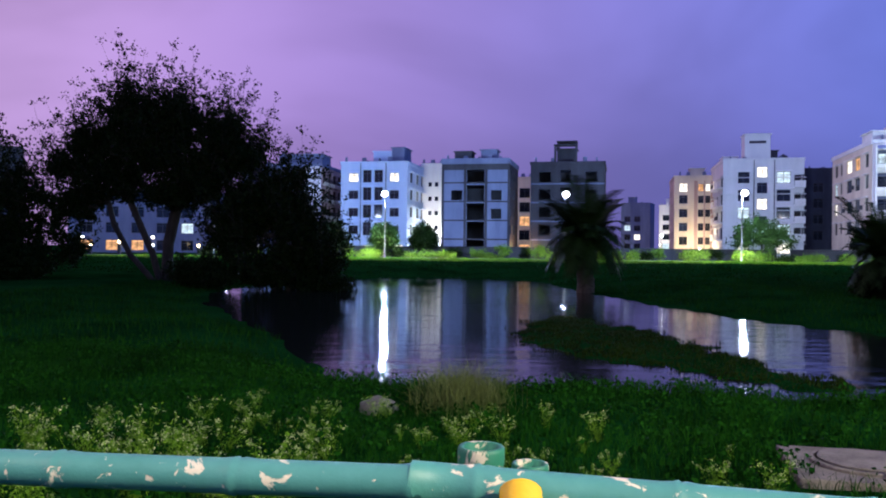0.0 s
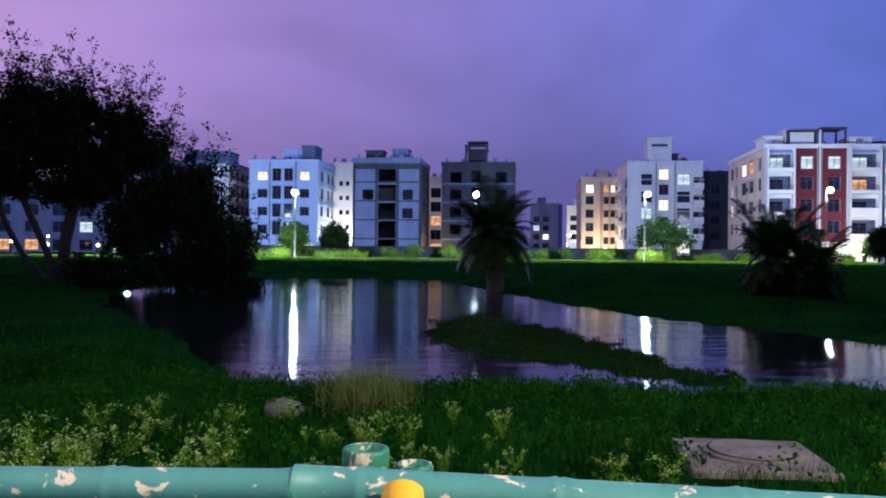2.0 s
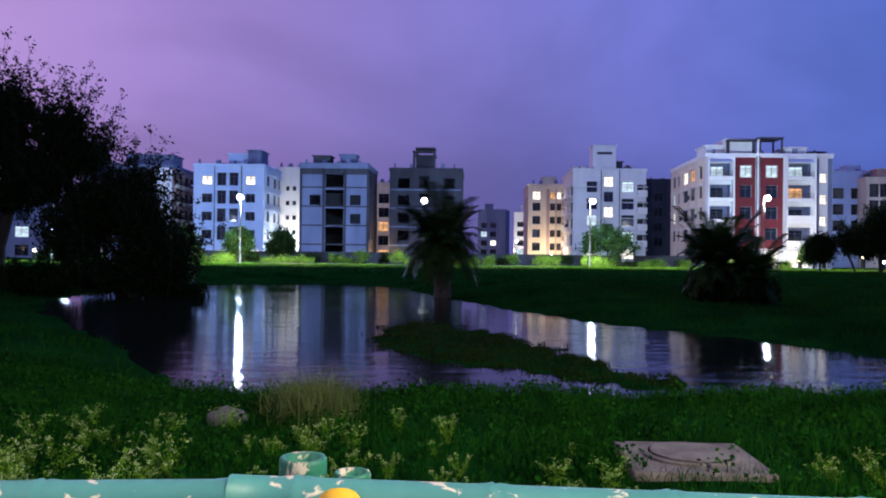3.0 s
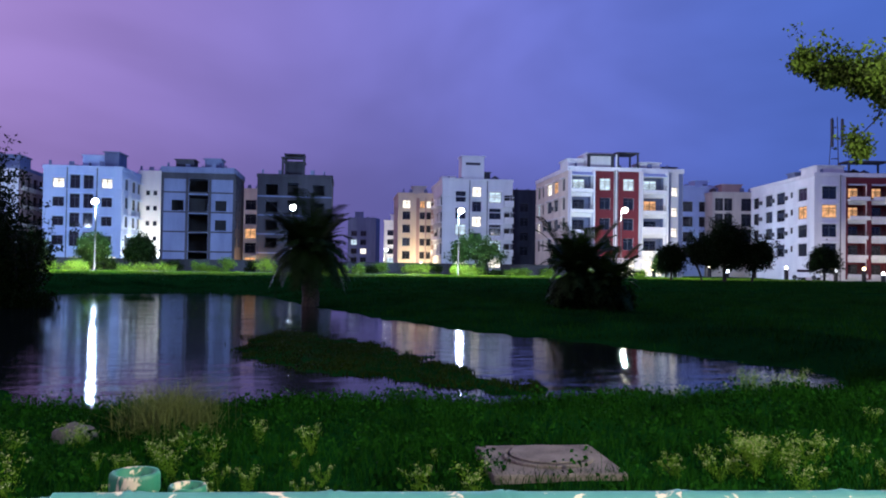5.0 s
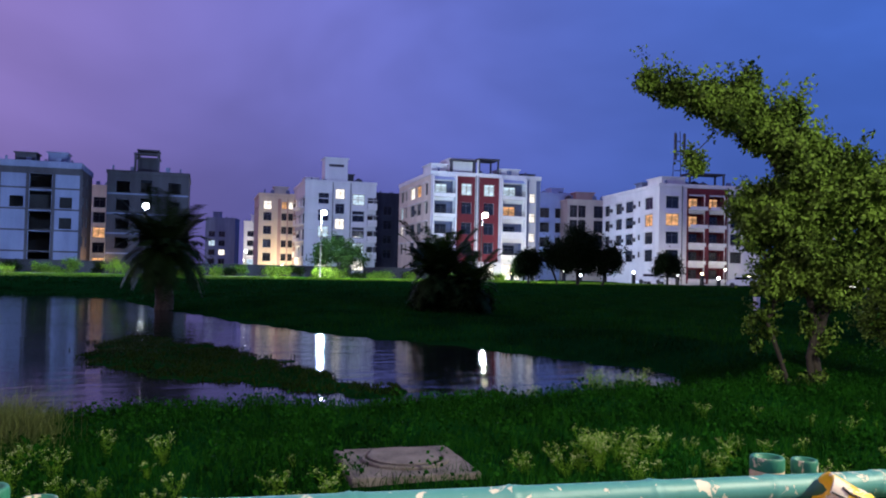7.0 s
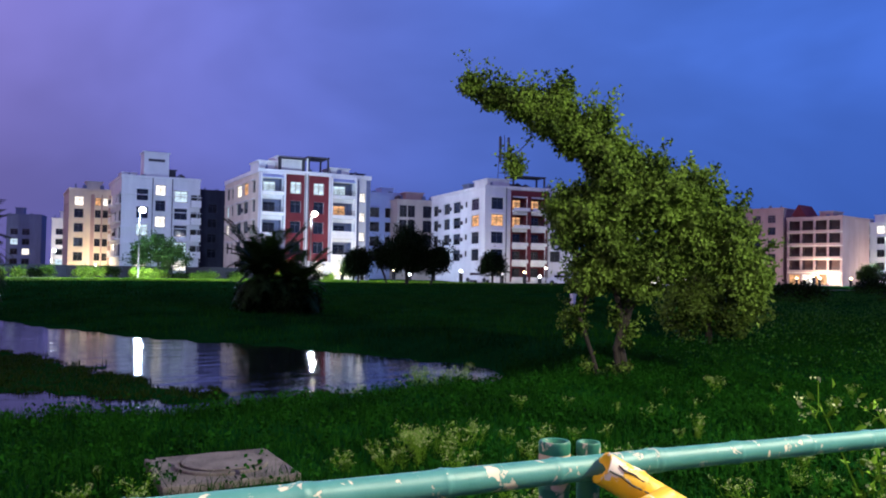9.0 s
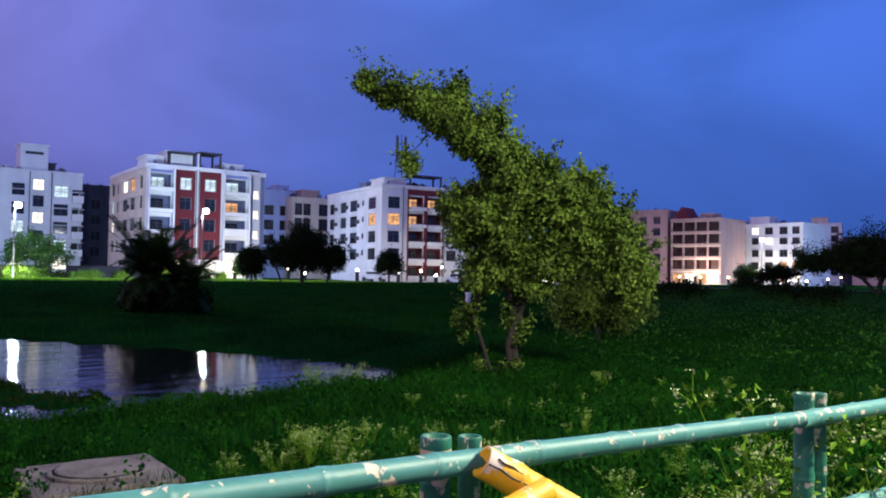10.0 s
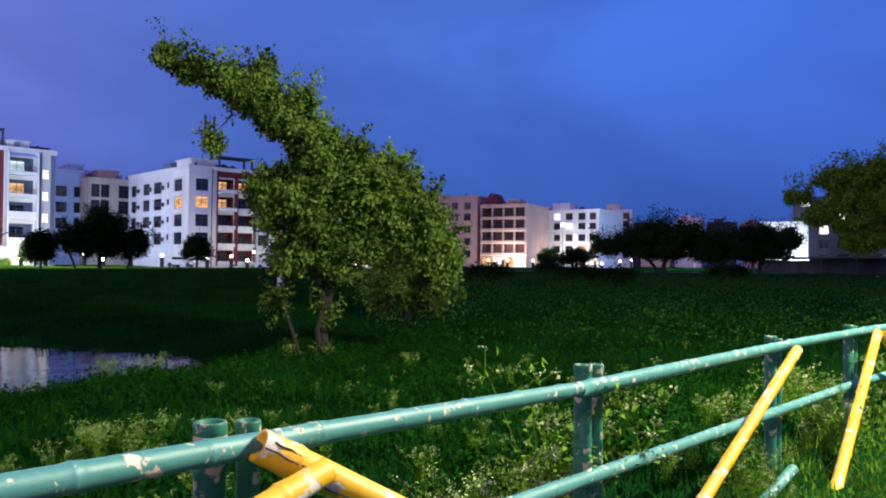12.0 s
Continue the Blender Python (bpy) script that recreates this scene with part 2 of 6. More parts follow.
M_WHITE = plaster("white_plaster", (0.56, 0.57, 0.60), (0.80, 0.80, 0.80))
M_PALE_BLUE = plaster("pale_blue_plaster", (0.36, 0.47, 0.70), (0.52, 0.62, 0.80))
M_CREAM = plaster("cream_plaster", (0.52, 0.45, 0.36), (0.74, 0.66, 0.54))
M_PINK = plaster("pinkish_plaster", (0.31, 0.20, 0.19), (0.47, 0.33, 0.31))
# Dark copy of the pink wall, with the recesses' shade in its colour.
M_PINK_SHADE = plaster("shaded_recess_brown", (0.05, 0.024, 0.022), (0.10, 0.05, 0.045))
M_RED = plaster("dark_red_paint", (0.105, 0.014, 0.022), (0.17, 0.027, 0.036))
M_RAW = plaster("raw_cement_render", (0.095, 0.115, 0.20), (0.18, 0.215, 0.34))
# Dark concrete; also holds the shade of recesses, open bays and unlit blocks.
M_RAW_DARK_SHADE = plaster("dark_concrete_and_shade", (0.022, 0.023, 0.032), (0.065, 0.067, 0.085))
M_RUST = plaster("orange_brick_render", (0.28, 0.10, 0.05), (0.45, 0.2, 0.1))
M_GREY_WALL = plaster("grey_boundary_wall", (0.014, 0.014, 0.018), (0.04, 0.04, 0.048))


# ---- mesh helpers ----
def mesh_ob(name, bm, material, parent=None, label="", smooth=False):
    data = bpy.data.meshes.new(name)
    bm.to_mesh(data)
    bm.free()
    for m in (material if isinstance(material, (list, tuple)) else [material]):
        data.materials.append(m)
    if smooth:
        data.polygons.foreach_set("use_smooth", [True] * len(data.polygons))
    ob = new(name, data)
    ob.parent = parent
    if label:
        ob["label"] = label
    return ob


def part(name, bm, material, parent, label="", smooth=False):
    return mesh_ob(name, bm, material, parent, label, smooth)


def raw_mesh(name, verts, faces, material, smooth=False):
    """A mesh from computed arrays: verts (n, 3), faces (m, 3 or 4)."""
    data = bpy.data.meshes.new(name)
    verts, faces = np.asarray(verts, np.float32), np.asarray(faces, np.int32)
    k = faces.shape[1]
    data.vertices.add(len(verts))
    data.vertices.foreach_set("co", verts.ravel())
    data.loops.add(faces.size)
    data.loops.foreach_set("vertex_index", faces.ravel())
    data.polygons.add(len(faces))
    data.polygons.foreach_set("loop_start", np.arange(0, faces.size, k, dtype=np.int32))
    data.update(calc_edges=True)
    for m in (material if isinstance(material, (list, tuple)) else [material]):
        data.materials.append(m)
    if smooth:
        data.polygons.foreach_set("use_smooth", np.ones(len(faces), bool))
    return data


def thing(name, label, category, group="", m=None):
    ob = new(name)
    ob.empty_display_size = 0.2
    if m is not None:
        ob.matrix_basis = m
    return tagged(ob, label, category, group)


def box(bm, x0, y0, z0, x1, y1, z1, bevel=0.0):
    vs = [bm.verts.new((x, y, z)) for z in (z0, z1) for x, y in ((x0, y0), (x1, y0), (x1, y1), (x0, y1))]
    fs = [bm.faces.new([vs[i] for i in f]) for f in ((3, 2, 1, 0), (4, 5, 6, 7), (0, 1, 5, 4), (1, 2, 6, 5), (2, 3, 7, 6), (3, 0, 4, 7))]
    if bevel:
        edges = list({e for f in fs for e in f.edges})
        bmesh.ops.bevel(bm, geom=edges, offset=bevel, segments=2, affect="EDGES", profile=0.6)
    return bm


def boxes(*dims, bevel=0.0):
    bm = bmesh.new()
    for d in dims:
        box(bm, *d, bevel=bevel)
    return bm


def sweep(bm, points, radii, sides=8, caps=True, axis=None):
    """A tube along points, with a radius at each."""
    pts = [Vector(p) for p in points]
    rings = []
    for i, p in enumerate(pts):
        d = axis or (pts[min(i + 1, len(pts) - 1)] - pts[max(i - 1, 0)]).normalized()
        a = d.orthogonal().normalized() if abs(d.z) > 0.95 else d.cross(Vector((0, 0, 1))).normalized()
        b = d.cross(a)
        rings.append([bm.verts.new(p + radii[i] * (math.cos(q) * a + math.sin(q) * b)) for q in (2 * math.pi * k / sides for k in range(sides))])
    for r0, r1 in zip(rings, rings[1:]):
        for k in range(sides):
            bm.faces.new((r0[k], r0[(k + 1) % sides], r1[(k + 1) % sides], r1[k]))
    if caps:
        bm.faces.new(rings[0])
        bm.faces.new(rings[-1][::-1])
    return rings


# ---- ground, pond, road ----
WATER = -0.75
SHORE = np.array([(-4.9, 29.5), (-0.4, 22.2), (1.3, 17.0), (2.9, 15.7), (5.0, 15.9), (7.6, 15.5), (10.5, 15.1), (13.5, 15.3), (15.8, 15.4), (17.2, 17.3),
                  (16.6, 20.2), (15.3, 23.2), (14.4, 25.7), (12.2, 29.7), (11.0, 34.0), (9.5, 42.0), (8.0, 49.0), (7.0, 60.0), (0.8, 65.5), (-6.4, 58.0), (-8.9, 48.0), (-9.2, 40.0)])
BANK = np.array([(4.5, 27.2), (5.8, 29.2), (7.2, 29.6), (8.5, 26.6), (9.7, 23.0), (10.2, 20.4), (10.4, 17.8), (11.2, 16.4), (13.2, 15.9), (10.2, 15.75), (9.0, 16.3), (8.2, 17.3), (7.2, 18.2), (6.3, 19.5), (5.3, 21.2), (4.6, 24.2)])


def rounded(poly, times=2):
    for _ in range(times):
        nxt = np.roll(poly, -1, axis=0)
        poly = np.stack([0.75 * poly + 0.25 * nxt, 0.25 * poly + 0.75 * nxt], 1).reshape(-1, 2)
    return poly


SHORE, BANK = rounded(SHORE), rounded(BANK)


def signed(poly, x, y):
    """The distance from an outline, positive inside it."""
    best, inside = np.full(x.shape, 1e9), np.zeros(x.shape, bool)
    for (ax, ay), (bx, by) in zip(poly, np.roll(poly, -1, axis=0)):
        ex, ey = bx - ax, by - ay
        k = np.clip(((x - ax) * ex + (y - ay) * ey) / (ex * ex + ey * ey + 1e-9), 0, 1)
        best = np.minimum(best, np.hypot(x - ax - k * ex, y - ay - k * ey))
        cross = ((ay > y) != (by > y)) & (x < (bx - ax) * (y - ay) / (by - ay + 1e-12) + ax)
        inside ^= cross
    return np.where(inside, best, -best)


def smooth(v):
    v = np.clip(v, 0, 1)
    return v * v * (3 - 2 * v)


def waves(x, y):
    return (np.sin(x * 1.3 + 1.7 * np.sin(y * 0.7)) * np.cos(y * 1.1 + 0.8 * np.sin(x * 0.9)) + 0.5 * np.sin(x * 3.1 + y * 2.3) * np.cos(y * 3.7 - x * 1.9))


def fence_y(x):
    """The line of the fence in the plan."""
    return 4.56 - 0.02 * (x - 4.0) - 0.0105 * np.clip(x - 4.0, 0, 12) ** 2


def ground_z(x, y):
    x, y = np.asarray(x, float), np.asarray(y, float)
    past = y - fence_y(x)
    land = -0.38 * smooth((past - 0.1) / 3.2)
    away = np.hypot(x - 4.6, y - 3.1)
    land = land + 0.62 * smooth((away - 30) / 62) * (past > 0)
    land = land + 0.035 * waves(x * 0.8, y * 0.8) * smooth(past / 2) + 0.05 * waves(x * 0.22, y * 0.22) * smooth((past - 2) / 8)
    d = signed(SHORE, x, y) + 0.22 * waves(x * 1.4, y * 1.4)
    z = np.where(d > 0, WATER - np.minimum(d * 0.3, 0.7), WATER + (land - WATER) * smooth(-d / np.where(y > 24, 7.0, 2.6)))
    e = signed(BANK, x, y) - 0.3 + 0.6 * waves(x * 1.9, y * 1.9)
    return np.maximum(z, np.where(e > -0.8, WATER - 0.14 + 0.2 * smooth((e + 0.8) / 1.5), -9))


def build_ground():
    turns, rings = 720, 210
    r = np.concatenate([[0.25], 0.25 * (12000 / 1.0) ** (np.arange(1, rings) / (rings - 1))])
    a = np.arange(turns) * 2 * np.pi / turns
    x, y = 4.7 + r[:, None] * np.cos(a), 3.0 + r[:, None] * np.sin(a)
    z = ground_z(x, y)
    v = np.stack([x, y, z], -1).reshape(-1, 3)
    i, j = np.meshgrid(np.arange(rings - 1), np.arange(turns), indexing="ij")
    k = (j + 1) % turns
    f = np.stack([i * turns + j, i * turns + k, (i + 1) * turns + k, (i + 1) * turns + j], -1).reshape(-1, 4)[:, ::-1]
    v = np.concatenate([v, [[4.7, 3.0, float(ground_z(4.7, 3.0))]]])
    centre = len(v) - 1
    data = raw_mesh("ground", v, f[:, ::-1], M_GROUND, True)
    ob = tagged(new("ground", data), "dark grassy field sloping down to a pond", "ground", kind="structure")
    hub = bmesh.new()
    hub.from_mesh(data)
    hub.verts.ensure_lookup_table()
    for q in range(turns):
        hub.faces.new((hub.verts[centre], hub.verts[q], hub.verts[(q + 1) % turns]))
    hub.to_mesh(data)
    hub.free()
    return ob


build_ground()


def build_water():
    bm = bmesh.new()
    x0, x1, y0, y1 = -16.0, 22.0, 12.5, 72.0
    f = bm.faces.new([bm.verts.new((x, y, WATER)) for x, y in ((x0, y0), (x1, y0), (x1, y1), (x0, y1))])
    return tagged(mesh_ob("pond_water", bm, M_WATER), "still dark pond with fine ripples mirroring the dusk sky", "water", kind="structure")


build_water()


# ---- apartment blocks ----
def face_mesh(width, height, holes, thick=0.25, base=0.0):
    """A wall from u = 0 to width, outside towards -y, with openings (u0, z0, u1, z1) through it."""
    bm = bmesh.new()
    us = sorted({0.0, width, *(h[0] for h in holes), *(h[2] for h in holes)})
    zs = sorted({base, height, *(h[1] for h in holes), *(h[3] for h in holes)})
    for a, b in zip(us, us[1:]):
        for c, d in zip(zs, zs[1:]):
            mu, mz = (a + b) / 2, (c + d) / 2
            if not any(h[0] < mu < h[2] and h[1] < mz < h[3] for h in holes):
                for y in (0.0, thick):
                    q = [bm.verts.new(p) for p in ((a, y, c), (b, y, c), (b, y, d), (a, y, d))]
                    bm.faces.new(q if y == 0 else q[::-1])
    for a, c, b, d in holes:
        for p, q in (((a, c), (b, c)), ((b, c), (b, d)), ((b, d), (a, d)), ((a, d), (a, c))):
            bm.faces.new([bm.verts.new(v) for v in ((p[0], 0, p[1]), (p[0], thick, p[1]), (q[0], thick, q[1]), (q[0], 0, q[1]))])
    bmesh.ops.remove_doubles(bm, verts=bm.verts, dist=0.0005)
    return bm


SHARED = {}


def shared_part(key, name, make, material, parent, m, label=""):
    """A part whose mesh alike parts use again."""
    if key not in SHARED:
        data = bpy.data.meshes.new(name)
        bm = make()
        bm.to_mesh(data)
        bm.free()
        data.materials.append(material)
        SHARED[key] = data
    ob = new(name, SHARED[key])
    ob.parent = parent
    ob.matrix_basis = m
    if label:
        ob["label"] = label
    return ob


def window_frame_mesh(w, h, leaves):
    t, holes = 0.055, []
    for k in range(leaves):
        u0, u1 = t + (w - t) * k / leaves, (w - t) * (k + 1) / leaves
        if h > 1.0:
            holes += [(u0, t, u1, h * 0.72), (u0, h * 0.72 + 0.05, u1, h - t)]
        else:
            holes.append((u0, t, u1, h - t))
    return face_mesh(w, h, holes, 0.08)


def add_window(parent, m, w, h, kind, shade):
    """kind: dark, lit, warm or blue; shade: a sloping concrete hood above it."""
    w, h = round(w, 2), round(h, 2)
    glass = {"dark": M_GLASS, "lit": M_LIT, "warm": M_LIT_WARM, "blue": M_LIT_BLUE}[kind]
    frame_ob = shared_part(("frame", w, h), "window", lambda: window_frame_mesh(w, h, 2 if w > 0.9 else 1), M_FRAME, parent, m @ pose(0, 0.12, 0))
    shared_part(("pane", w, h, kind), "pane", lambda: boxes((0.06, 0.03, 0.06, w - 0.06, 0.05, h - 0.06)), glass, frame_ob, pose(0, 0, 0),
                "" if kind == "dark" else "window pane lit from the room behind")
    if shade:
        def hood():
            bm = bmesh.new()
            vs = [bm.verts.new(p) for p in ((-0.15, 0.0, 0.1), (w + 0.15, 0.0, 0.1), (w + 0.15, -0.5, 0.0), (-0.15, -0.5, 0.0))]
            up = [bm.verts.new(v.co + Vector((0, 0, 0.09))) for v in vs]
            bm.faces.new(vs), bm.faces.new(up[::-1])
            for i in range(4):
                bm.faces.new((vs[i], up[i], up[(i + 1) % 4], vs[(i + 1) % 4]))
            return bm
        shared_part(("hood", w, shade.name), "sunshade", hood, shade, frame_ob, pose(0, -0.12, h + 0.02))
    return frame_ob


def add_balcony(parent, m, w, h, out, wall, rail):
    """A slab that stands out under an opening, with a low parapet or an iron grille."""
    w, h = round(w, 1), round(h, 1)
    slab = shared_part(("slab", w, out, wall.name), "balcony", lambda: boxes((-0.1, -out, -0.2, w + 0.1, 0.2, 0.0), (-0.1, -out, 0.002, w + 0.1, -out + 0.1, 0.32)), wall, parent, m)

    def grille():
        bm = bmesh.new()
        for z in (0.36, 0.66, 0.98):
            box(bm, -0.08, -out + 0.03, z, w + 0.08, -out + 0.07, z + 0.04)
        n = max(4, int(w / 0.22))
        for k in range(n + 1):
            u = -0.08 + (w + 0.12) * k / n
            box(bm, u, -out + 0.035, 0.3, u + 0.03, -out + 0.065, 1.0)
        return bm
    if rail == "grille":
        shared_part(("grille", w, out), "railing", grille, M_IRON, slab, pose(0, 0, 0), "dark iron railing")
    elif rail == "parapet":
        shared_part(("parapet", w, out, wall.name), "railing", lambda: boxes((-0.1, -out, 0.33, w + 0.1, -out + 0.1, 0.95)), wall, slab, pose(0, 0, 0))
    return slab


def water_tank(place, r=0.8, h=1.5):
    bm = bmesh.new()
    sweep(bm, [(0, 0, 0), (0, 0, 0.12), (0, 0, h * 0.35), (0, 0, h * 0.38), (0, 0, h * 0.8), (0, 0, h * 0.97), (0, 0, h)], [r, r * 1.02, r * 1.02, r * 0.98, r * 1.0, r * 0.6, r * 0.3], 16)
    ob = thing("water_tank", "black plastic water tank on a flat roof", "water tank", "roof tanks", pose(*place))
    part("tank_body", bm, M_TANK, ob, smooth=True)
    bm = bmesh.new()
    sweep(bm, [(0, 0, h + 0.002), (0, 0, h + 0.12)], [r * 0.33, r * 0.3], 14)
    part("lid", bm, M_TANK, ob)
    return ob


def block(label, p0, p1, depth, top, wall, front, left=(), right=(), base=0.1, side_wall=None, floors=5, parapet=0.5, tops=(), panels=(), band=None, group="apartment blocks", tanks=(), pipes=(), ledges=False, frames=(), gable=None, recess=None, fins=(), awnings=(), inside=4.6, coolers=()):
    """A flat-roofed block of flats. p0, p1: the ends of its front, in plan, as they stand from left to right; depth to
    the back.
    front, left, right: openings (u, z, w, h, kind) on those faces, u along each face from its left end, as one faces
    it.
    tops: boxes on the roof (u0, v0, u1, v1, height, material); panels: painted bays on the front (u0, z0, u1, z1,
    material).
    recess: wall colour at the back of the balconies, mostly dark for the shade there; fins: upright walls on the front
    (u, out, z0, z1); awnings: (u0, u1, z, out);
    coolers: air conditioners on a face (face, u, z)."""
    side_wall = side_wall or wall
    # The default recess colour is dark, standing for shade inside the balconies.
    recess = recess or M_RAW_DARK_SHADE
    u = Vector((p1[0] - p0[0], p1[1] - p0[1], 0))
    width = u.length
    ang = math.degrees(math.atan2(u.y, u.x))
    root = thing("apartment_building", label, "building", group, pose(p0[0], p0[1], base, 0, 0, ang))
    height = top - base
    faces = {
        "front": (pose(0, 0, 0), width, front, wall),
        "left": (pose(0, depth, 0, 0, 0, -90), depth, left, side_wall),
        "right": (pose(width, 0, 0, 0, 0, 90), depth, right, side_wall),
        "back": (pose(width, depth, 0, 0, 0, 180), width, (), side_wall)}
    for key, (m, w, openings, mat) in faces.items():
        openings = [(o[0] - 0.12, o[1] - 0.1, o[2] + 0.24, o[3] + 0.2, *o[4:]) if o[4] in ("dark", "lit", "warm", "blue") and o[2] > 1.0 and o[1] > 0.5 else o for o in openings]
        holes = [(o[0], o[1], o[0] + o[2], o[1] + o[3]) for o in openings]
        ob = part("wall", face_mesh(w, height, holes), mat, root)
        ob.matrix_basis = m
        for a, z, ow, oh, kind, *more in openings:
            here = m @ pose(a, 0, z)
            hood = more[0] if more else None
            if kind in ("dark", "lit", "warm", "blue"):
                add_window(root, here, ow, oh, kind, hood)
            elif kind.startswith("bal"):
                add_balcony(root, here, ow, oh, 0.9 if kind not in ("balflat", "balvoid") else 0.35, hood or mat, "parapet" if kind == "balwall" else "grille")
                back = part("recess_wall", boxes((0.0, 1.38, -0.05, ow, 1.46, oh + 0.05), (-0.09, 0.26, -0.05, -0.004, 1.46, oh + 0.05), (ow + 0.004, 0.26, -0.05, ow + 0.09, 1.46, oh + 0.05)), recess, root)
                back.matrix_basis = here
                inner = "lit" if kind == "ballit" else "warm" if kind == "balwarm" else "blue" if kind == "balblue" else "dark"
                if kind != "balvoid":
                    add_window(root, here @ pose(ow * 0.18, 1.2, 0.1), ow * 0.6, oh * 0.8, inner, None)
    # storeys, roof and parapet
    step = height / floors
    for k in range(floors):
        part("floor_slab", boxes((0.26, 0.26, k * step - 0.12, width - 0.26, depth - 0.26, k * step + 0.02)), M_RAW_DARK_SHADE, root)
        if k and front:
            part("partition", boxes((0.26, inside, k * step + 0.03, width - 0.26, inside + 0.12, (k + 1) * step - 0.15)), side_wall, root)
    part("roof", boxes((0.24, 0.24, height - 0.22, width - 0.24, depth - 0.24, height - 0.02)), M_RAW, root)
    e = 0.12
    part("parapet", boxes((-e, -e, height, width + e, 0.14, height + parapet), (-e, depth - 0.14, height, width + e, depth + e, height + parapet),
                          (-e, 0.142, height + 0.002, 0.14, depth - 0.142, height + parapet - 0.01), (width - 0.14, 0.142, height + 0.002, width + e, depth - 0.142, height + parapet - 0.01), bevel=0.02), wall, root)
    for k, (a, b, c, d, h, mat) in enumerate(tops):
        room = part("stair_tower" if h > 2.2 else "roof_room", boxes((a, b, height + 0.01, c, d, height + h)), mat, root)
        part("cap", boxes((a - 0.2, b - 0.2, height + h + 0.004, c + 0.2, d + 0.2, height + h + 0.16)), mat, room)
        if h > 4:
            # A flat dark panel stands for the shaded slit opening.
            part("vent_slit", boxes((a + 0.7, b - 0.03, height + h - 1.5, c - 0.7, b - 0.004, height + h - 1.05)), M_RAW_DARK_SHADE, room, "dark vent slit")
    for a, c, b, d, mat in panels:
        part("painted_bay", boxes((a, -0.06, c, b, -0.003, d)), mat, root)
    for a in pipes:
        bm = bmesh.new()
        sweep(bm, [(a, -0.14, 0.1), (a, -0.14, height + 0.2)], [0.07, 0.07], 8)
        part("drain_pipe", bm, M_FRAME, root)
    if ledges:
        for k in range(1, floors):
            part("ledge", boxes((-0.3, -0.32, k * step - 0.06, width + 0.3, -0.004, k * step + 0.05)), wall, root)
            part("ledge", boxes((-0.32, -0.002, k * step - 0.055, -0.004, depth, k * step + 0.045)), wall, root)
    if gable:
        a, b, c, d, h = gable
        bm = bmesh.new()
        mid = (a + c) / 2
        q = [bm.verts.new(v) for v in ((a, b, height), (c, b, height), (mid, b, height + h), (a, d, height), (c, d, height), (mid, d, height + h))]
        for face in ((0, 1, 2), (5, 4, 3), (0, 2, 5, 3), (2, 1, 4, 5), (1, 0, 3, 4)):
            bm.faces.new([q[k] for k in face])
        part("gable_roof", bm, M_RED, root, "dark red pitched roof")
    for a, b, c, d, z, h in frames:
        for q, w in ((a, b), (c, b), (a, d), (c, d)):
            part("roof_column", boxes((q - 0.12, w - 0.12, height + z, q + 0.12, w + 0.12, height + z + h)), M_RAW_DARK_SHADE, root)
        part("roof_beam", boxes((a - 0.2, b - 0.2, height + z + h, c + 0.2, d + 0.2, height + z + h + 0.2)), M_RAW_DARK_SHADE, root)
    if front and top > 12:
        for k in range(5):
            u = width * (0.08 + 0.2 * k) + 0.3 * math.sin(k * 5 + width)
            q = 0.25 + 0.5 * abs(math.sin(k * 3.1 + width))
            part("roof_stub", boxes((u, 0.4 + k % 3, height - 0.02, u + 0.25 + 0.4 * (k % 2), 0.8 + k % 3, height + parapet + q)), M_RAW, root)
    for a, out, c, d in fins:
        part("fin", boxes((a - 0.11, -out, c, a + 0.11, -0.004, d), bevel=0.02), wall, root)
    for a, b, z, out in awnings:
        bm = bmesh.new()
        q = [bm.verts.new(v) for v in ((a, -0.01, z + 0.55), (b, -0.01, z + 0.55), (b, -out, z), (a, -out, z), (a, -0.01, z + 0.6), (b, -0.01, z + 0.6), (b, -out, z + 0.05), (a, -out, z + 0.05))]
        for face in ((3, 2, 1, 0), (4, 5, 6, 7), (0, 1, 5, 4), (1, 2, 6, 5), (2, 3, 7, 6), (3, 0, 4, 7)):
            bm.faces.new([q[k] for k in face])
        part("awning", bm, M_PALE_BLUE, root, "pale sheet awning")
    for key, a, z in coolers:
        shared_part("cooler", "air_conditioner", lambda: boxes((0, -0.36, 0, 0.85, -0.02, 0.6), (0.08, -0.372, 0.06, 0.6, -0.362, 0.54), bevel=0.012), M_FRAME, root, faces[key][0] @ pose(a, 0, z))
    for a, b in tanks:
        q = root.matrix_basis @ Vector((a, b, height - 0.02))
        water_tank(q, 0.75, 1.3)
    if band:
        for k in range(1, floors):
            part("floor_band", boxes((0.004, -0.05, k * step - 0.14, width - 0.004, -0.004, k * step + 0.08)), band, root)
    return root


def grid(cols, rows, kind="dark", lit=(), hood=None):
    """Openings at every (u, w, h) of cols and z of rows. lit: {(col, row): kind}."""
    out = []
    for i, (a, w, h) in enumerate(cols):
        for j, z in enumerate(rows):
            out.append((a, z, w, h, dict(lit).get((i, j), kind), hood))
    return out


ROWS5 = (0.9, 3.6, 6.35, 9.1, 11.8)
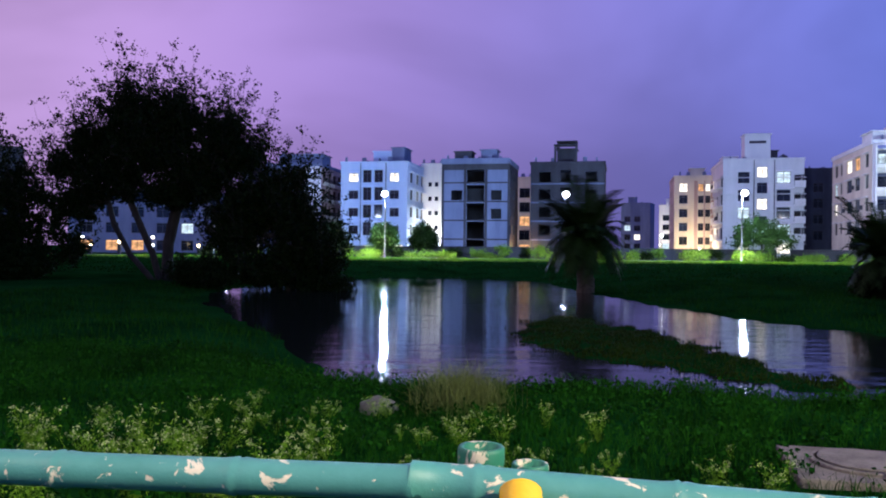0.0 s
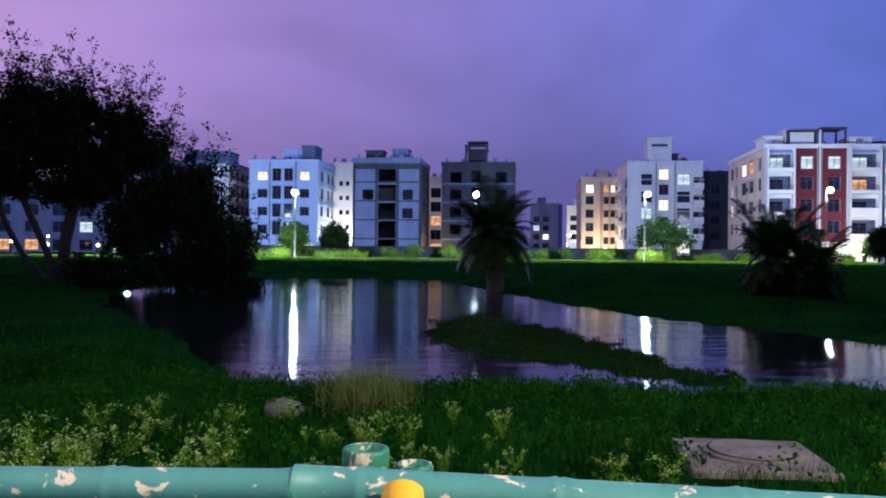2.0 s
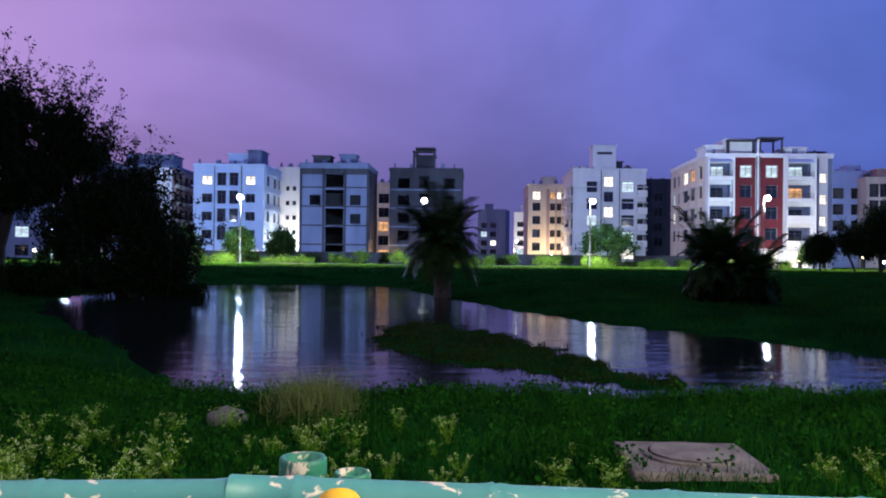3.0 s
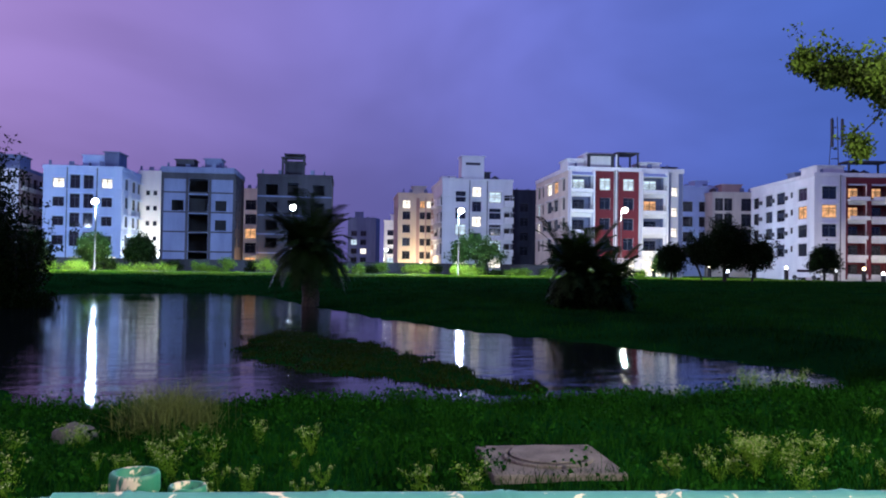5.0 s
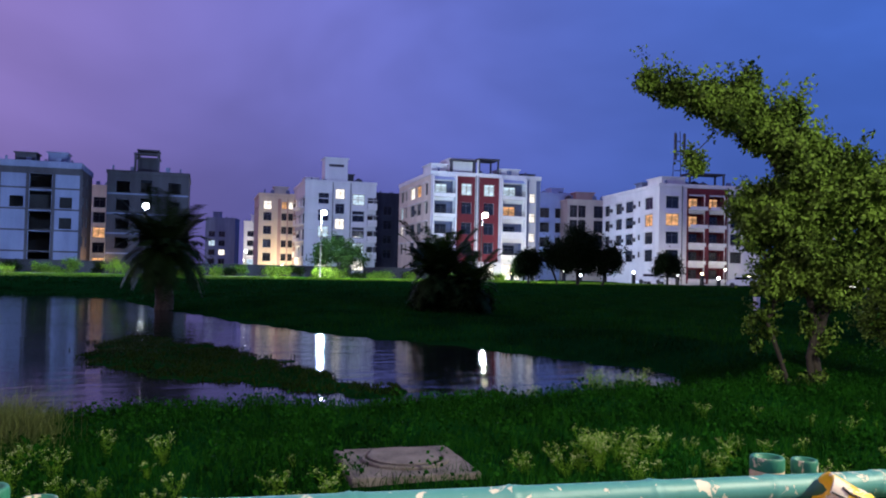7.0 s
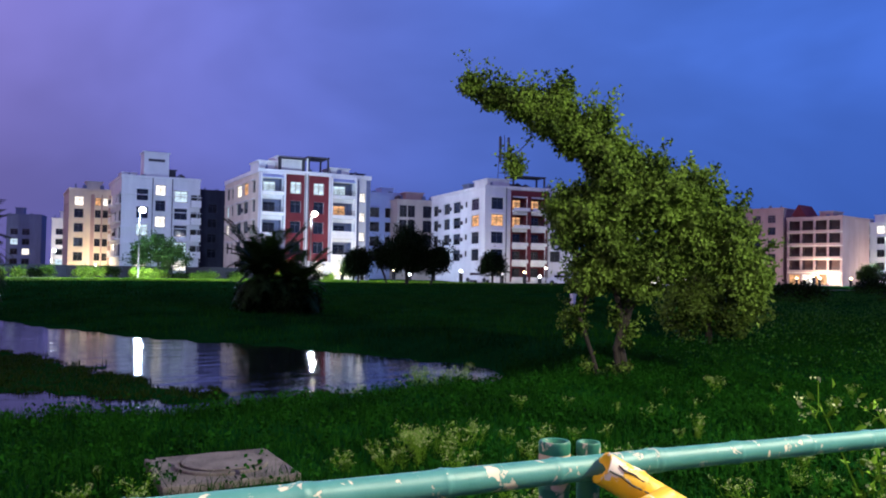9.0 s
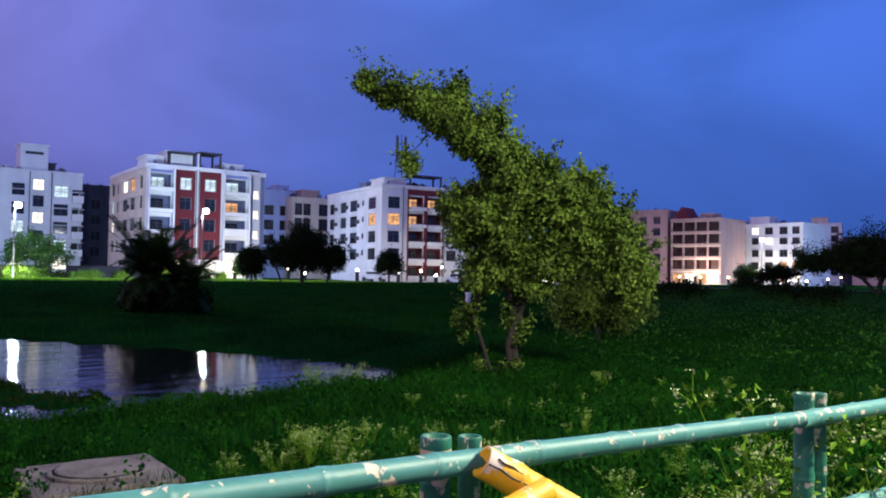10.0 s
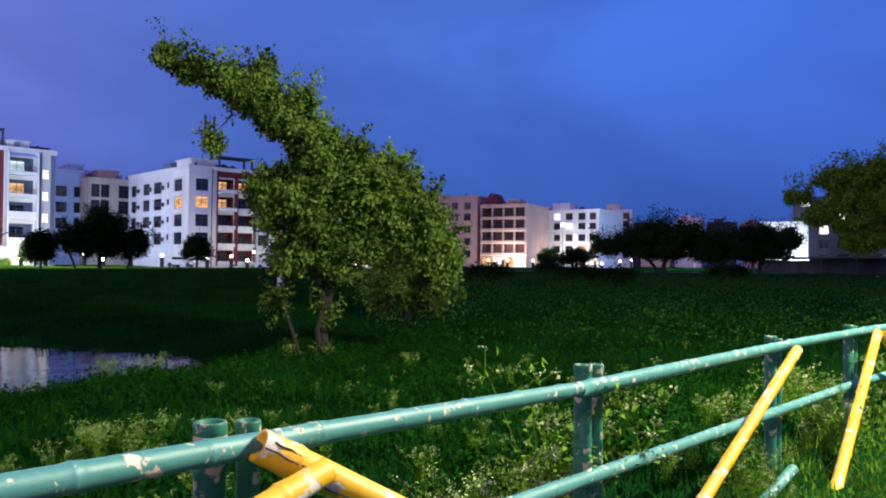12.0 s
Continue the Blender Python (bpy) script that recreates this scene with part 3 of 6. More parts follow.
# pale blue block with two lit top windows
block("pale blue five-storey block of flats with lit top windows", (-20.9, 128.5), (-10.2, 127.0), 12, 14.5, M_PALE_BLUE,
      grid(((1.4, 1.35, 1.15), (8.1, 1.25, 1.15)), ROWS5[1:], lit={(0, 3): "lit", (1, 3): "lit"}, hood=M_PALE_BLUE) + grid(((3.75, 1.15, 1.85), (5.6, 1.15, 1.85)), (3.4, 6.15, 8.9, 11.6), hood=M_PALE_BLUE)
      + [(3.6, 0.3, 1.6, 1.5, "lit"), (8.6, 0.3, 1.6, 1.6, "lit")],
      right=grid(((2.0, 1.4, 1.4), (6.0, 1.6, 1.4), (9.2, 1.2, 1.4)), ROWS5[1:], hood=M_PALE_BLUE), tops=((4.4, 3.0, 7.6, 7.0, 2.3, M_PALE_BLUE), (7.6, 2.5, 9.6, 7.0, 2.8, M_RAW)), tanks=((2.2, 7.5),), ledges=True, pipes=(3.3, 7.4))
# cream slice behind, bright from the yard lamp
block("narrow white block with small vent windows", (-9.0, 137.4), (-4.1, 136.7), 11, 15.2, M_WHITE,
      grid(((1.15, 0.6, 0.75), (2.25, 0.6, 0.75)), (4.5, 6.9, 9.3, 11.7)))
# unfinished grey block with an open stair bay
# Darker flank and inner walls put the bay's shade into the colour.
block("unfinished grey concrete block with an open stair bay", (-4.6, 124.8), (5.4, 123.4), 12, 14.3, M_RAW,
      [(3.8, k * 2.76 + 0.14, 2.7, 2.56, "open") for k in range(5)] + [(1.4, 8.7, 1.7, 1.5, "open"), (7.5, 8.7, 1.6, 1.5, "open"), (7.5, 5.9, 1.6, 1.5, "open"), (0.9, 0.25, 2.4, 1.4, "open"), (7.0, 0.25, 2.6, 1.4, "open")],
      right=[(2.0, k * 2.76 + 0.9, 1.5, 1.4, "open") for k in range(1, 5)] + [(6.0, k * 2.76 + 0.9, 1.5, 1.4, "open") for k in range(1, 5)], side_wall=M_RAW_DARK_SHADE, parapet=0.8, inside=10.2,
      tops=((1.5, 2, 4.1, 5, 2.0, M_RAW_DARK_SHADE), (5.6, 2, 8.0, 5, 2.2, M_RAW)), band=M_RAW_DARK_SHADE,
      panels=((-0.06, -0.1, 0.3, 14.15, M_RAW_DARK_SHADE), (3.35, -0.1, 3.75, 14.15, M_RAW_DARK_SHADE), (6.55, -0.1, 6.95, 14.15, M_RAW_DARK_SHADE), (10.0, -0.1, 10.36, 14.15, M_RAW_DARK_SHADE), (-0.05, 13.25, 10.35, 14.14, M_RAW_DARK_SHADE)))
# narrow cream block between the two unfinished ones
block("cream block with dim warm windows between grey ones", (6.6, 153.0), (11.5, 152.3), 10, 14.4, M_CREAM, grid(((1.2, 1.7, 1.6),), (0.6, 3.2, 5.8, 8.4, 11.0), lit={(0, 0): "warm", (0, 2): "warm"}))
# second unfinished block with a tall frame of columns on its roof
block("unfinished dark grey block with roof stair frame", (8.9, 129.0), (20.1, 127.4), 12, 14.6, M_RAW_DARK_SHADE,
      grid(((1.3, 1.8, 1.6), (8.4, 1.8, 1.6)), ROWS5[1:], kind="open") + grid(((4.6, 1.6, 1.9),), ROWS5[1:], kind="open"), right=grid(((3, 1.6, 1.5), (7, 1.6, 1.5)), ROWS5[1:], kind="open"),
      tops=((3.9, 2.0, 6.9, 5.0, 2.6, M_RAW_DARK_SHADE),), band=M_RAW, inside=10.2, frames=((4.0, 2.1, 6.8, 4.9, 2.77, 1.0), (3.7, 0.3, 6.9, 1.7, 0.5, 2.5)))
# cream and orange block under sodium light
block("cream and orange block under sodium light", (36.9, 157.8), (44.7, 156.7), 14, 15.2, M_CREAM,
      grid(((1.0, 1.3, 1.4), (4.3, 1.0, 1.4), (5.6, 0.9, 1.4)), (2.6, 5.2, 7.8, 10.4, 12.6), lit={(0, 4): "lit", (1, 4): "warm", (2, 4): "lit", (1, 3): "dark"}), left=grid(((2, 1.4, 1.4), (5.5, 1.4, 1.4), (9, 1.4, 1.4)), ROWS5[1:]),
      panels=((3.6, 0.2, 4.2, 14.6, M_PINK), (5.35, 0.2, 5.55, 14.6, M_PINK), (6.6, 0.2, 8.1, 14.6, M_PINK)), tops=((3.0, 2, 5.6, 5, 1.9, M_CREAM),))
# tall white block with stair tower
block("white block of flats with a stair tower and corner balconies", (41.5, 141.4), (54.1, 139.6), 18, 16.6, M_WHITE,
      grid(((2.5, 1.6, 1.7),), (1.2, 4.1, 7.0, 9.9, 12.9), lit={(0, 0): "lit", (0, 2): "blue"}, hood=M_WHITE) + grid(((5.5, 1.4, 1.6),), (2.7, 5.6, 8.5, 11.2, 13.8), lit={(0, 4): "lit", (0, 2): "lit", (0, 1): "dark"})
      + grid(((8.6, 1.9, 1.7),), (1.2, 4.1, 7.0, 9.9, 12.9), lit={(0, 4): "blue", (0, 1): "blue", (0, 0): "lit"}, hood=M_WHITE)
      + [(11.2, z, 1.5, 2.0, "balwall", M_WHITE) for z in (3.4, 6.3, 9.2, 12.2)],
      left=[(13.6, z, 3.9, 2.0, k, M_WHITE) for z, k in zip((3.4, 6.3, 9.2, 12.2), ("balwall", "ballit", "balwall", "balwall"))] + [(7.6, z, 3.4, 2.0, k, M_WHITE) for z, k in zip((3.4, 6.3, 9.2, 12.2), ("balwall", "balwall", "balwall", "ballit"))] + grid(((2.5, 1.8, 1.5),), (4.1, 7.0, 9.9, 12.9), lit={(0, 3): "lit"}),
      tops=((3.7, 2.0, 7.8, 6.0, 4.7, M_WHITE), (7.9, 2.4, 9.0, 5.0, 1.9, M_RAW_DARK_SHADE), (0.4, 3, 2.6, 7, 1.0, M_WHITE)), floors=6, ledges=True, pipes=(4.9, 8.1), tanks=((10.0, 3.0),))
# dark flank seen in the gap; its unlit look is in the wall colour
block("dark unlit flank of a block in a gap", (56.5, 146.0), (66.0, 144.7), 10, 15.5, M_RAW_DARK_SHADE, grid(((1.5, 1.4, 1.4), (5.0, 1.4, 1.4)), ROWS5[1:]))
# white and red block with stacked balconies
def bay(u0, u1, w0, w1, rows, h, z0, z1, mat):
    """Painted panels round a column of windows."""
    out = [(u0, z0, w0 - 0.12, z1, mat), (w1 + 0.12, z0, u1, z1, mat)]
    ends = [z0] + [z for r in rows for z in (r - 0.1, r + h + 0.1)] + [z1]
    return tuple(out + [(w0 - 0.119, a, w1 + 0.119, b, mat) for a, b in zip(ends[::2], ends[1::2])])


RW = (4.2, 7.2, 10.3, 13.2)
block("white block with a dark red centre bay and stacked balconies", (53.9, 114.7), (71.6, 111.9), 22, 16.1, M_WHITE,
      [(0.45, z, 3.1, 2.3, k, M_WHITE) for z, k in zip((3.7, 6.7, 9.8, 12.9), ("balgrille", "balgrille", "balgrille", "balblue"))]
      + [(11.5, z, 3.4, 2.3, k, M_WHITE) for z, k in zip((3.7, 6.7, 9.8, 12.9), ("balgrille", "balwall", "balwarm", "balblue"))]
      + grid(((5.0, 1.4, 1.6),), RW, lit={(0, 3): "blue"}) + grid(((8.65, 1.4, 1.6),), RW, lit={(0, 3): "blue"})
      + grid(((16.1, 0.95, 1.4),), (3.2, 6.2, 9.3, 12.4), kind="lit")
      + [(4.2, 0.2, 2.2, 2.4, "open"), (11.7, 0.2, 3.0, 2.4, "lit"), (0.6, 0.2, 2.8, 2.4, "warm"), (8.4, 0.2, 2.0, 2.4, "lit")],
      left=grid(((2.0, 1.3, 1.6), (5.2, 1.0, 1.6), (9.0, 2.6, 1.6), (13.5, 2.4, 1.6), (18.8, 1.3, 1.6)), RW, lit={(2, 3): "lit", (3, 3): "warm", (0, 2): "blue", (0, 1): "lit"}, hood=M_WHITE), side_wall=M_CREAM,
      panels=bay(3.85, 7.05, 5.0, 6.4, RW, 1.6, 2.9, 16.05, M_RED) + bay(7.75, 10.95, 8.65, 10.05, RW, 1.6, 2.9, 16.05, M_RED) + ((15.35, 0.2, 15.9, 15.9, M_RAW), (17.2, 0.2, 17.85, 15.9, M_RAW)),
      tops=((3.2, 1.0, 7.0, 6, 2.7, M_WHITE), (11.6, 1.0, 14.6, 5.0, 1.5, M_WHITE), (0.5, 2.0, 3.0, 7.0, 1.9, M_WHITE), (15.4, 2.0, 17.6, 5.0, 1.0, M_RAW_DARK_SHADE)), parapet=0.6, floors=5,
      tanks=((1.6, 10.0), (5.0, 9.0)), pipes=(7.2, 7.6), frames=((7.8, 0.4, 10.9, 4.0, 0.5, 2.3), (3.3, 0.2, 7.0, 0.9, 0.5, 1.9)), recess=M_RAW,
      fins=((0.2, 1.15, 2.8, 16.0), (3.74, 1.15, 2.8, 16.0), (11.2, 1.15, 2.8, 16.0), (15.15, 1.15, 2.8, 16.0), (7.4, 0.2, 0.3, 18.6)), awnings=((0.4, 3.6, 15.2, 1.3), (11.4, 15.0, 15.2, 1.3)),
      coolers=(("front", 0.6, 3.9), ("front", 12.0, 6.9), ("left", 7.3, 7.4), ("left", 12.2, 10.5), ("left", 12.2, 4.4), ("left", 16.7, 7.4)))
# pale blue block further back, then a cream one
block("pale blue block with plain windows further back", (82.6, 131.1), (89.0, 129.7), 10, 16.0, M_PALE_BLUE, grid(((0.8, 1.6, 1.6), (3.8, 1.5, 1.6)), ROWS5[1:], hood=M_PALE_BLUE), tops=((3.2, 1, 5.6, 4, 1.4, M_PALE_BLUE),))
block("cream block with dark windows and a roof tank", (86.3, 126.4), (93.8, 124.5), 9, 14.6, M_CREAM, grid(((0.6, 1.2, 2.0), (2.2, 1.2, 2.0), (5.2, 1.6, 2.0)), ROWS5[1:]), tops=((2.0, 1, 5.5, 5, 1.8, M_PINK),), tanks=((1.1, 2.5),))
# long white block with red balcony bays
LW = (3.9, 6.75, 9.6, 12.3)
block("long white block with dark red balcony bays", (83.8, 98.1), (99.6, 93.9), 23, 14.8, M_WHITE,
      grid(((1.2, 1.8, 1.6),), (1.2, 3.6, 6.3, 9.0, 11.6), lit={(0, 3): "warm", (0, 2): "dark"}, hood=M_WHITE)
      + [(4.7, z, 2.6, 2.0, k, M_WHITE) for z, k in zip((0.7, 3.4, 6.1, 8.8, 11.5), ("balflat", "balflat", "balflat", "balwarm", "balwarm"))] + [(8.0, z, 2.6, 2.0, k, M_WHITE) for z, k in zip((0.7, 3.4, 6.1, 8.8, 11.5), ("balflat", "balflat", "balflat", "balflat", "balwarm"))]
      + grid(((11.6, 1.6, 1.5),), (3.6, 6.3, 9.0, 11.6), hood=M_WHITE),
      left=grid(((1.2, 2.0, 1.6), (6.2, 2.4, 1.6), (10.4, 2.8, 1.6), (18.0, 2.6, 1.6)), (3.6, 6.3, 9.0, 11.6), lit={(3, 2): "warm"}, hood=M_WHITE) + grid(((15.2, 0.9, 0.9),), (4.2, 6.9, 9.6, 12.2)),
      panels=((4.4, 13.7, 10.9, 14.6, M_RED), (7.32, 0.3, 7.98, 13.69, M_RED), (4.4, 0.3, 4.68, 13.69, M_RED), (10.62, 0.3, 10.9, 13.69, M_RED)), tops=((0.8, 1.0, 4.6, 6.0, 1.5, M_WHITE), (0.3, 7.0, 2.6, 9.5, 1.2, M_RAW)), parapet=0.5, tanks=((3.0, 7.6), (7.0, 3.0), (9.0, 4.0)), pipes=(3.6, 11.0), recess=M_RED, frames=((5.0, 0.4, 10.5, 3.0, 0.5, 1.6),),
      coolers=[("left", u, z) for u in (4.0, 13.6) for z in (4.0, 6.7, 9.4, 12.0)] + [("left", 8.8, 6.7), ("left", 8.8, 12.0)])
block("low white shop row lit at street level", (92.5, 84.5), (101.0, 71.0), 9, 6.5, M_WHITE, grid(((1.0, 2.6, 2.2), (4.6, 2.6, 2.2), (8.2, 2.6, 2.2), (11.8, 2.6, 2.2)), (0.3,), kind="lit"), floors=2)
# pinkish block and white blocks down the far road
block("brownish block behind the pink one", (176.9, 116.4), (178.5, 104.5), 12, 17.6, M_PINK, grid(((1.5, 1.6, 1.6), (5.0, 1.6, 1.6), (8.5, 1.6, 1.6)), (2.5, 5.6, 8.7, 11.8, 14.6)))
block("pink block lit from the street with a roof room", (178.2, 103.4), (179.0, 91.0), 14, 15.2, M_PINK,
      grid(((0.5, 2.5, 2.5), (3.5, 2.5, 2.5), (6.5, 2.5, 2.5), (9.5, 2.4, 2.5)), (3.3, 6.3, 9.3, 12.2), kind="balvoid") + grid(((0.5, 2.5, 2.3), (3.5, 2.5, 2.3), (6.5, 2.5, 2.3), (9.5, 2.4, 2.3)), (0.3,), kind="lit", lit={(0, 0): "warm", (2, 0): "warm"}), left=grid(((3, 2, 1.8), (8, 2, 1.8)), (4, 7, 10, 12.8)), tops=((6.5, 2, 9.5, 7, 1.6, M_PINK),), band=M_CREAM, recess=M_PINK_SHADE, gable=(0.2, 0.5, 4.6, 7.0, 3.4))
block("white block of flats along the far road", (196.6, 100.2), (195.3, 79.0), 14, 14.6, M_WHITE,
      grid(((1.5, 1.8, 1.6), (5.0, 1.8, 1.6), (8.6, 1.6, 1.6), (12.0, 1.8, 1.6), (15.6, 1.8, 1.6), (18.7, 1.6, 1.6)), (1.0, 4.0, 7.0, 10.0, 12.4), lit={(2, 4): "lit", (4, 1): "warm", (4, 0): "warm", (5, 1): "warm", (3, 3): "lit", (0, 0): "lit", (1, 0): "warm", (2, 0): "lit", (3, 0): "lit", (5, 0): "lit"}), tops=((7, 2, 12, 6, 2.2, M_WHITE), (2, 2, 5, 5, 1.5, M_WHITE)), ledges=True, tanks=((15.0, 3.0),))
block("white block with roof rooms far down the road", (227.7, 92.0), (230.6, 83.0), 12, 16.6, M_WHITE, grid(((1.0, 1.6, 1.6), (4.0, 1.6, 1.6), (7.0, 1.6, 1.6)), (3, 6, 9, 12, 14.4)), tops=((2, 2, 6, 6, 2.0, M_CREAM),))
for k, (y, w, h, mat) in enumerate(((100, 10, 14.8, M_CREAM), (88, 9, 17.2, M_WHITE), (77, 9, 15.6, M_RAW_DARK_SHADE), (66, 12, 15.2, M_PINK), (112, 9, 16, M_RAW_DARK_SHADE))):
    block("distant low block against the eastern sky", (288 + k, y), (289.5 + k, y - w), 10, h, mat, grid(((1.5, 1.6, 1.6), (5.5, 1.6, 1.6)), (4, 7, 10, 12.5), lit={(1, k % 4): "lit"}), tops=((2, 2, 5, 5, 1.6, mat),), floors=4)
block("white building lit bright by street lamps", (171.8, 36.0), (172.9, 27.5), 10, 9.4, M_WHITE, grid(((1.0, 1.8, 1.6), (4.4, 1.8, 1.6)), (1.5, 4.6, 7.0), lit={(0, 0): "lit"}), floors=3)
# Its dimness behind the trees is put into the wall colour.
block("dim grey block behind the eastern trees", (192.5, 33.5), (184.5, 12.0), 12, 15.5, M_RAW_DARK_SHADE, grid(((2, 1.8, 1.6), (6, 1.8, 1.6), (10, 1.8, 1.6), (14, 1.8, 1.6), (18, 1.8, 1.6)), (2, 5, 8, 11, 14), lit={(0, 4): "lit", (2, 3): "lit", (3, 1): "blue", (1, 2): "lit"}), floors=6)
# distant blocks in the street gap
for k, (x, y, w, h, mat) in enumerate(((54, 262, 11, 15.5, M_WHITE), (67, 268, 9, 14.2, M_CREAM), (44, 275, 9, 16.8, M_RAW), (56, 222, 5, 13, M_CREAM))):
    block("distant block at the end of the street", (x, y), (x + w, y - 3), 10, h, mat, grid(((1.2, 1.8, 1.6), (4.4, 1.8, 1.6)) if w > 6 else ((1.2, 1.6, 1.6),), (2, 5, 8, 11), lit={(0, k % 4): "blue", (1, 1): "lit"}), floors=4, tops=((2, 2, 4.4, 5, 2.4, mat),))
# blocks behind the western trees
block("grey block half hidden by trees", (-68.0, 88.0), (-55.0, 99.2), 14, 11.6, M_RAW_DARK_SHADE, grid(((2, 1.8, 1.6), (7, 1.8, 1.6), (12, 1.8, 1.6)), ROWS5, lit={(2, 2): "lit", (1, 1): "lit"}), tops=((10, 2, 14, 6, 2.4, M_RAW),))
block("pale block half hidden by trees with lit ground floor", (-68.7, 134.0), (-44.0, 143.0), 12, 10.6, M_RAW, grid(tuple((2 + 4.1 * q, 1.8, 1.6) for q in range(6)), (0.6, 3.6, 6.35, 9.1), lit={(0, 0): "warm", (1, 0): "warm", (2, 0): "warm", (4, 1): "blue"}))
block("grey and white block with a brown flank beside trees", (-36.9, 128.8), (-23.9, 127.9), 13.5, 14.2, M_RAW, grid(((1.5, 2.0, 1.7), (5.0, 2.0, 1.7), (8.4, 1.7, 1.7)), ROWS5),
      right=[(0.9 + 2.9 * q, z, 2.2, 1.9, "balflat", M_CREAM) for q in range(4) for z in (3.4, 6.1, 8.8, 11.4)], side_wall=M_PINK, recess=M_PINK_SHADE, panels=((10.3, 0.2, 13.0, 14.1, M_WHITE),), tops=((5.0, 3, 12.2, 8, 2.2, M_RAW),))


# ---- street lamps ----
def street_lamp(x, y, height, turn, warm=False, lit=True, power=None, colour=None, down=True):
    z = float(ground_z(x, y)) - 0.05
    root = thing("street_lamp", "tall galvanised street lamp with a bright white head", "street lamp", "street lamps", pose(x, y, z, 0, 0, turn))
    bm = bmesh.new()
    sweep(bm, [(0, 0, 0), (0, 0, 0.9), (0, 0, 0.95), (0, 0, height)], [0.1, 0.1, 0.075, 0.05], 12)
    part("pole", bm, M_POLE, root, smooth=True)
    bm = bmesh.new()
    sweep(bm, [(0, 0, height - 0.1), (0, -0.12, height + 0.2), (0, -0.3, height + 0.32), (0, -0.5, height + 0.35)], [0.04, 0.04, 0.035, 0.03], 8)
    part("arm", bm, M_POLE, root, smooth=True)
    head = part("lamp_head", boxes((-0.2, -1.1, height + 0.3, 0.2, -0.45, height + 0.4), bevel=0.03), M_POLE, root)
    # Glass swollen into a ball, its shape standing in for the lamp's glare.
    bm = bmesh.new()
    bmesh.ops.create_uvsphere(bm, u_segments=20, v_segments=12, radius=0.36)
    for v in bm.verts:
        v.co = Vector((v.co.x, v.co.y - 0.8, v.co.z * 0.85 + height + 0.0))
    part("lamp_glass", bm, M_LED_WARM if warm else M_LED, head, "glowing lamp glass, rounded out to show glare", smooth=True)
    part("base_plate", boxes((-0.2, -0.2, 0.0, 0.2, 0.2, 0.08), bevel=0.01), M_SLAB, root)
    if lit:
        m = root.matrix_basis @ Vector((0, -0.85, height - 0.55))
        bulb("street_lamp_light", m, power or FAR_LAMP, colour or COOL)
        if down and (not power or power > 6000):
            beam("street_lamp_beam", m, 1.6 * (power or FAR_LAMP), (1.0, 0.97, 0.82))
    return root


for x, y, h, w in ((-29.6, 96.5, 7.4, 0.5), (-9.1, 96.4, 7.55, 1.0), (11.78, 97.1, 7.65, 0.45), (31.25, 95.1, 7.75, 1.1), (52.56, 95.1, 8.5, 0.62)):
    street_lamp(x, y, h, 4, warm=x > 50, power=FAR_LAMP * w, colour=(0.68, 0.80, 1.0) if x > 50 else COOL)
street_lamp(160.2, 73.0, 9.2, -60)
street_lamp(183.0, 52.0, 8.0, -70)
street_lamp(47.0, 175.0, 7.0, 0, power=9000)
street_lamp(52.0, 205.0, 7.0, 0, power=9000)
street_lamp(44.5, 190.0, 7.0, 0, power=5000)
# over the near road
street_lamp(12.6, -0.6, 7.5, 180, power=NEAR_LAMP * 2.6, colour=NEUTRAL, down=False)
street_lamp(-3.6, 0.4, 7.5, 180, power=NEAR_LAMP * 0.36, colour=NEUTRAL)


def wall_lamp(x, y, z, turn, power, colour, warm):
    """A bulkhead lamp on a bracket at a building's foot."""
    root = thing("yard_lamp", "small bright lamp on a post in a yard", "lamp", "yard lamps", pose(x, y, 0.0, 0, 0, turn))
    bm = bmesh.new()
    sweep(bm, [(0, 0, 0.0), (0, 0, z)], [0.05, 0.04], 8)
    part("pole", bm, M_POLE, root)
    bm = bmesh.new()
    bmesh.ops.create_uvsphere(bm, u_segments=14, v_segments=8, radius=0.12)
    ob = part("lamp_glass", bm, M_LED_WARM if warm else M_LED, root, "glowing lamp globe")
    ob.location = (0, 0, z + 0.2)
    bulb("yard_lamp_light", (x, y - 0.3, z + 0.5), power, colour, 0.2)
    return root


WARM_WHITE = (1.0, 0.88, 0.68)
wall_lamp(-6.6, 132.5, 1.2, 0, 4200, (1.0, 0.94, 0.84), True)
wall_lamp(8.2, 128.5, 0.9, 0, 800, SODIUM, True)
wall_lamp(39.6, 153.0, 1.4, 0, 2000, (1.0, 0.76, 0.46), True)
wall_lamp(43.5, 150.2, 2.4, 0, 1500, WARM_WHITE, True)
wall_lamp(57.0, 110.3, 2.2, 0, 500, WARM_WHITE, True)
wall_lamp(65.0, 108.5, 2.2, 0, 900, WARM_WHITE, False)
wall_lamp(83.0, 93.2, 2.2, 0, 300, WARM_WHITE, False)
wall_lamp(91.0, 92.0, 2.4, 0, 450, WARM_WHITE, True)
wall_lamp(174.5, 94.0, 2.2, 0, 4600, (1.0, 0.80, 0.62), True)
wall_lamp(190.5, 86.0, 2.6, 0, 2600, WARM_WHITE, True)
wall_lamp(168.5, 31.5, 3.0, 0, 3800, (0.8, 1.0, 1.0), False)
wall_lamp(-44.0, 112.0, 2.4, 0, 1800, SODIUM, True)
wall_lamp(-52.0, 108.0, 2.4, 0, 900, WARM_WHITE, False)

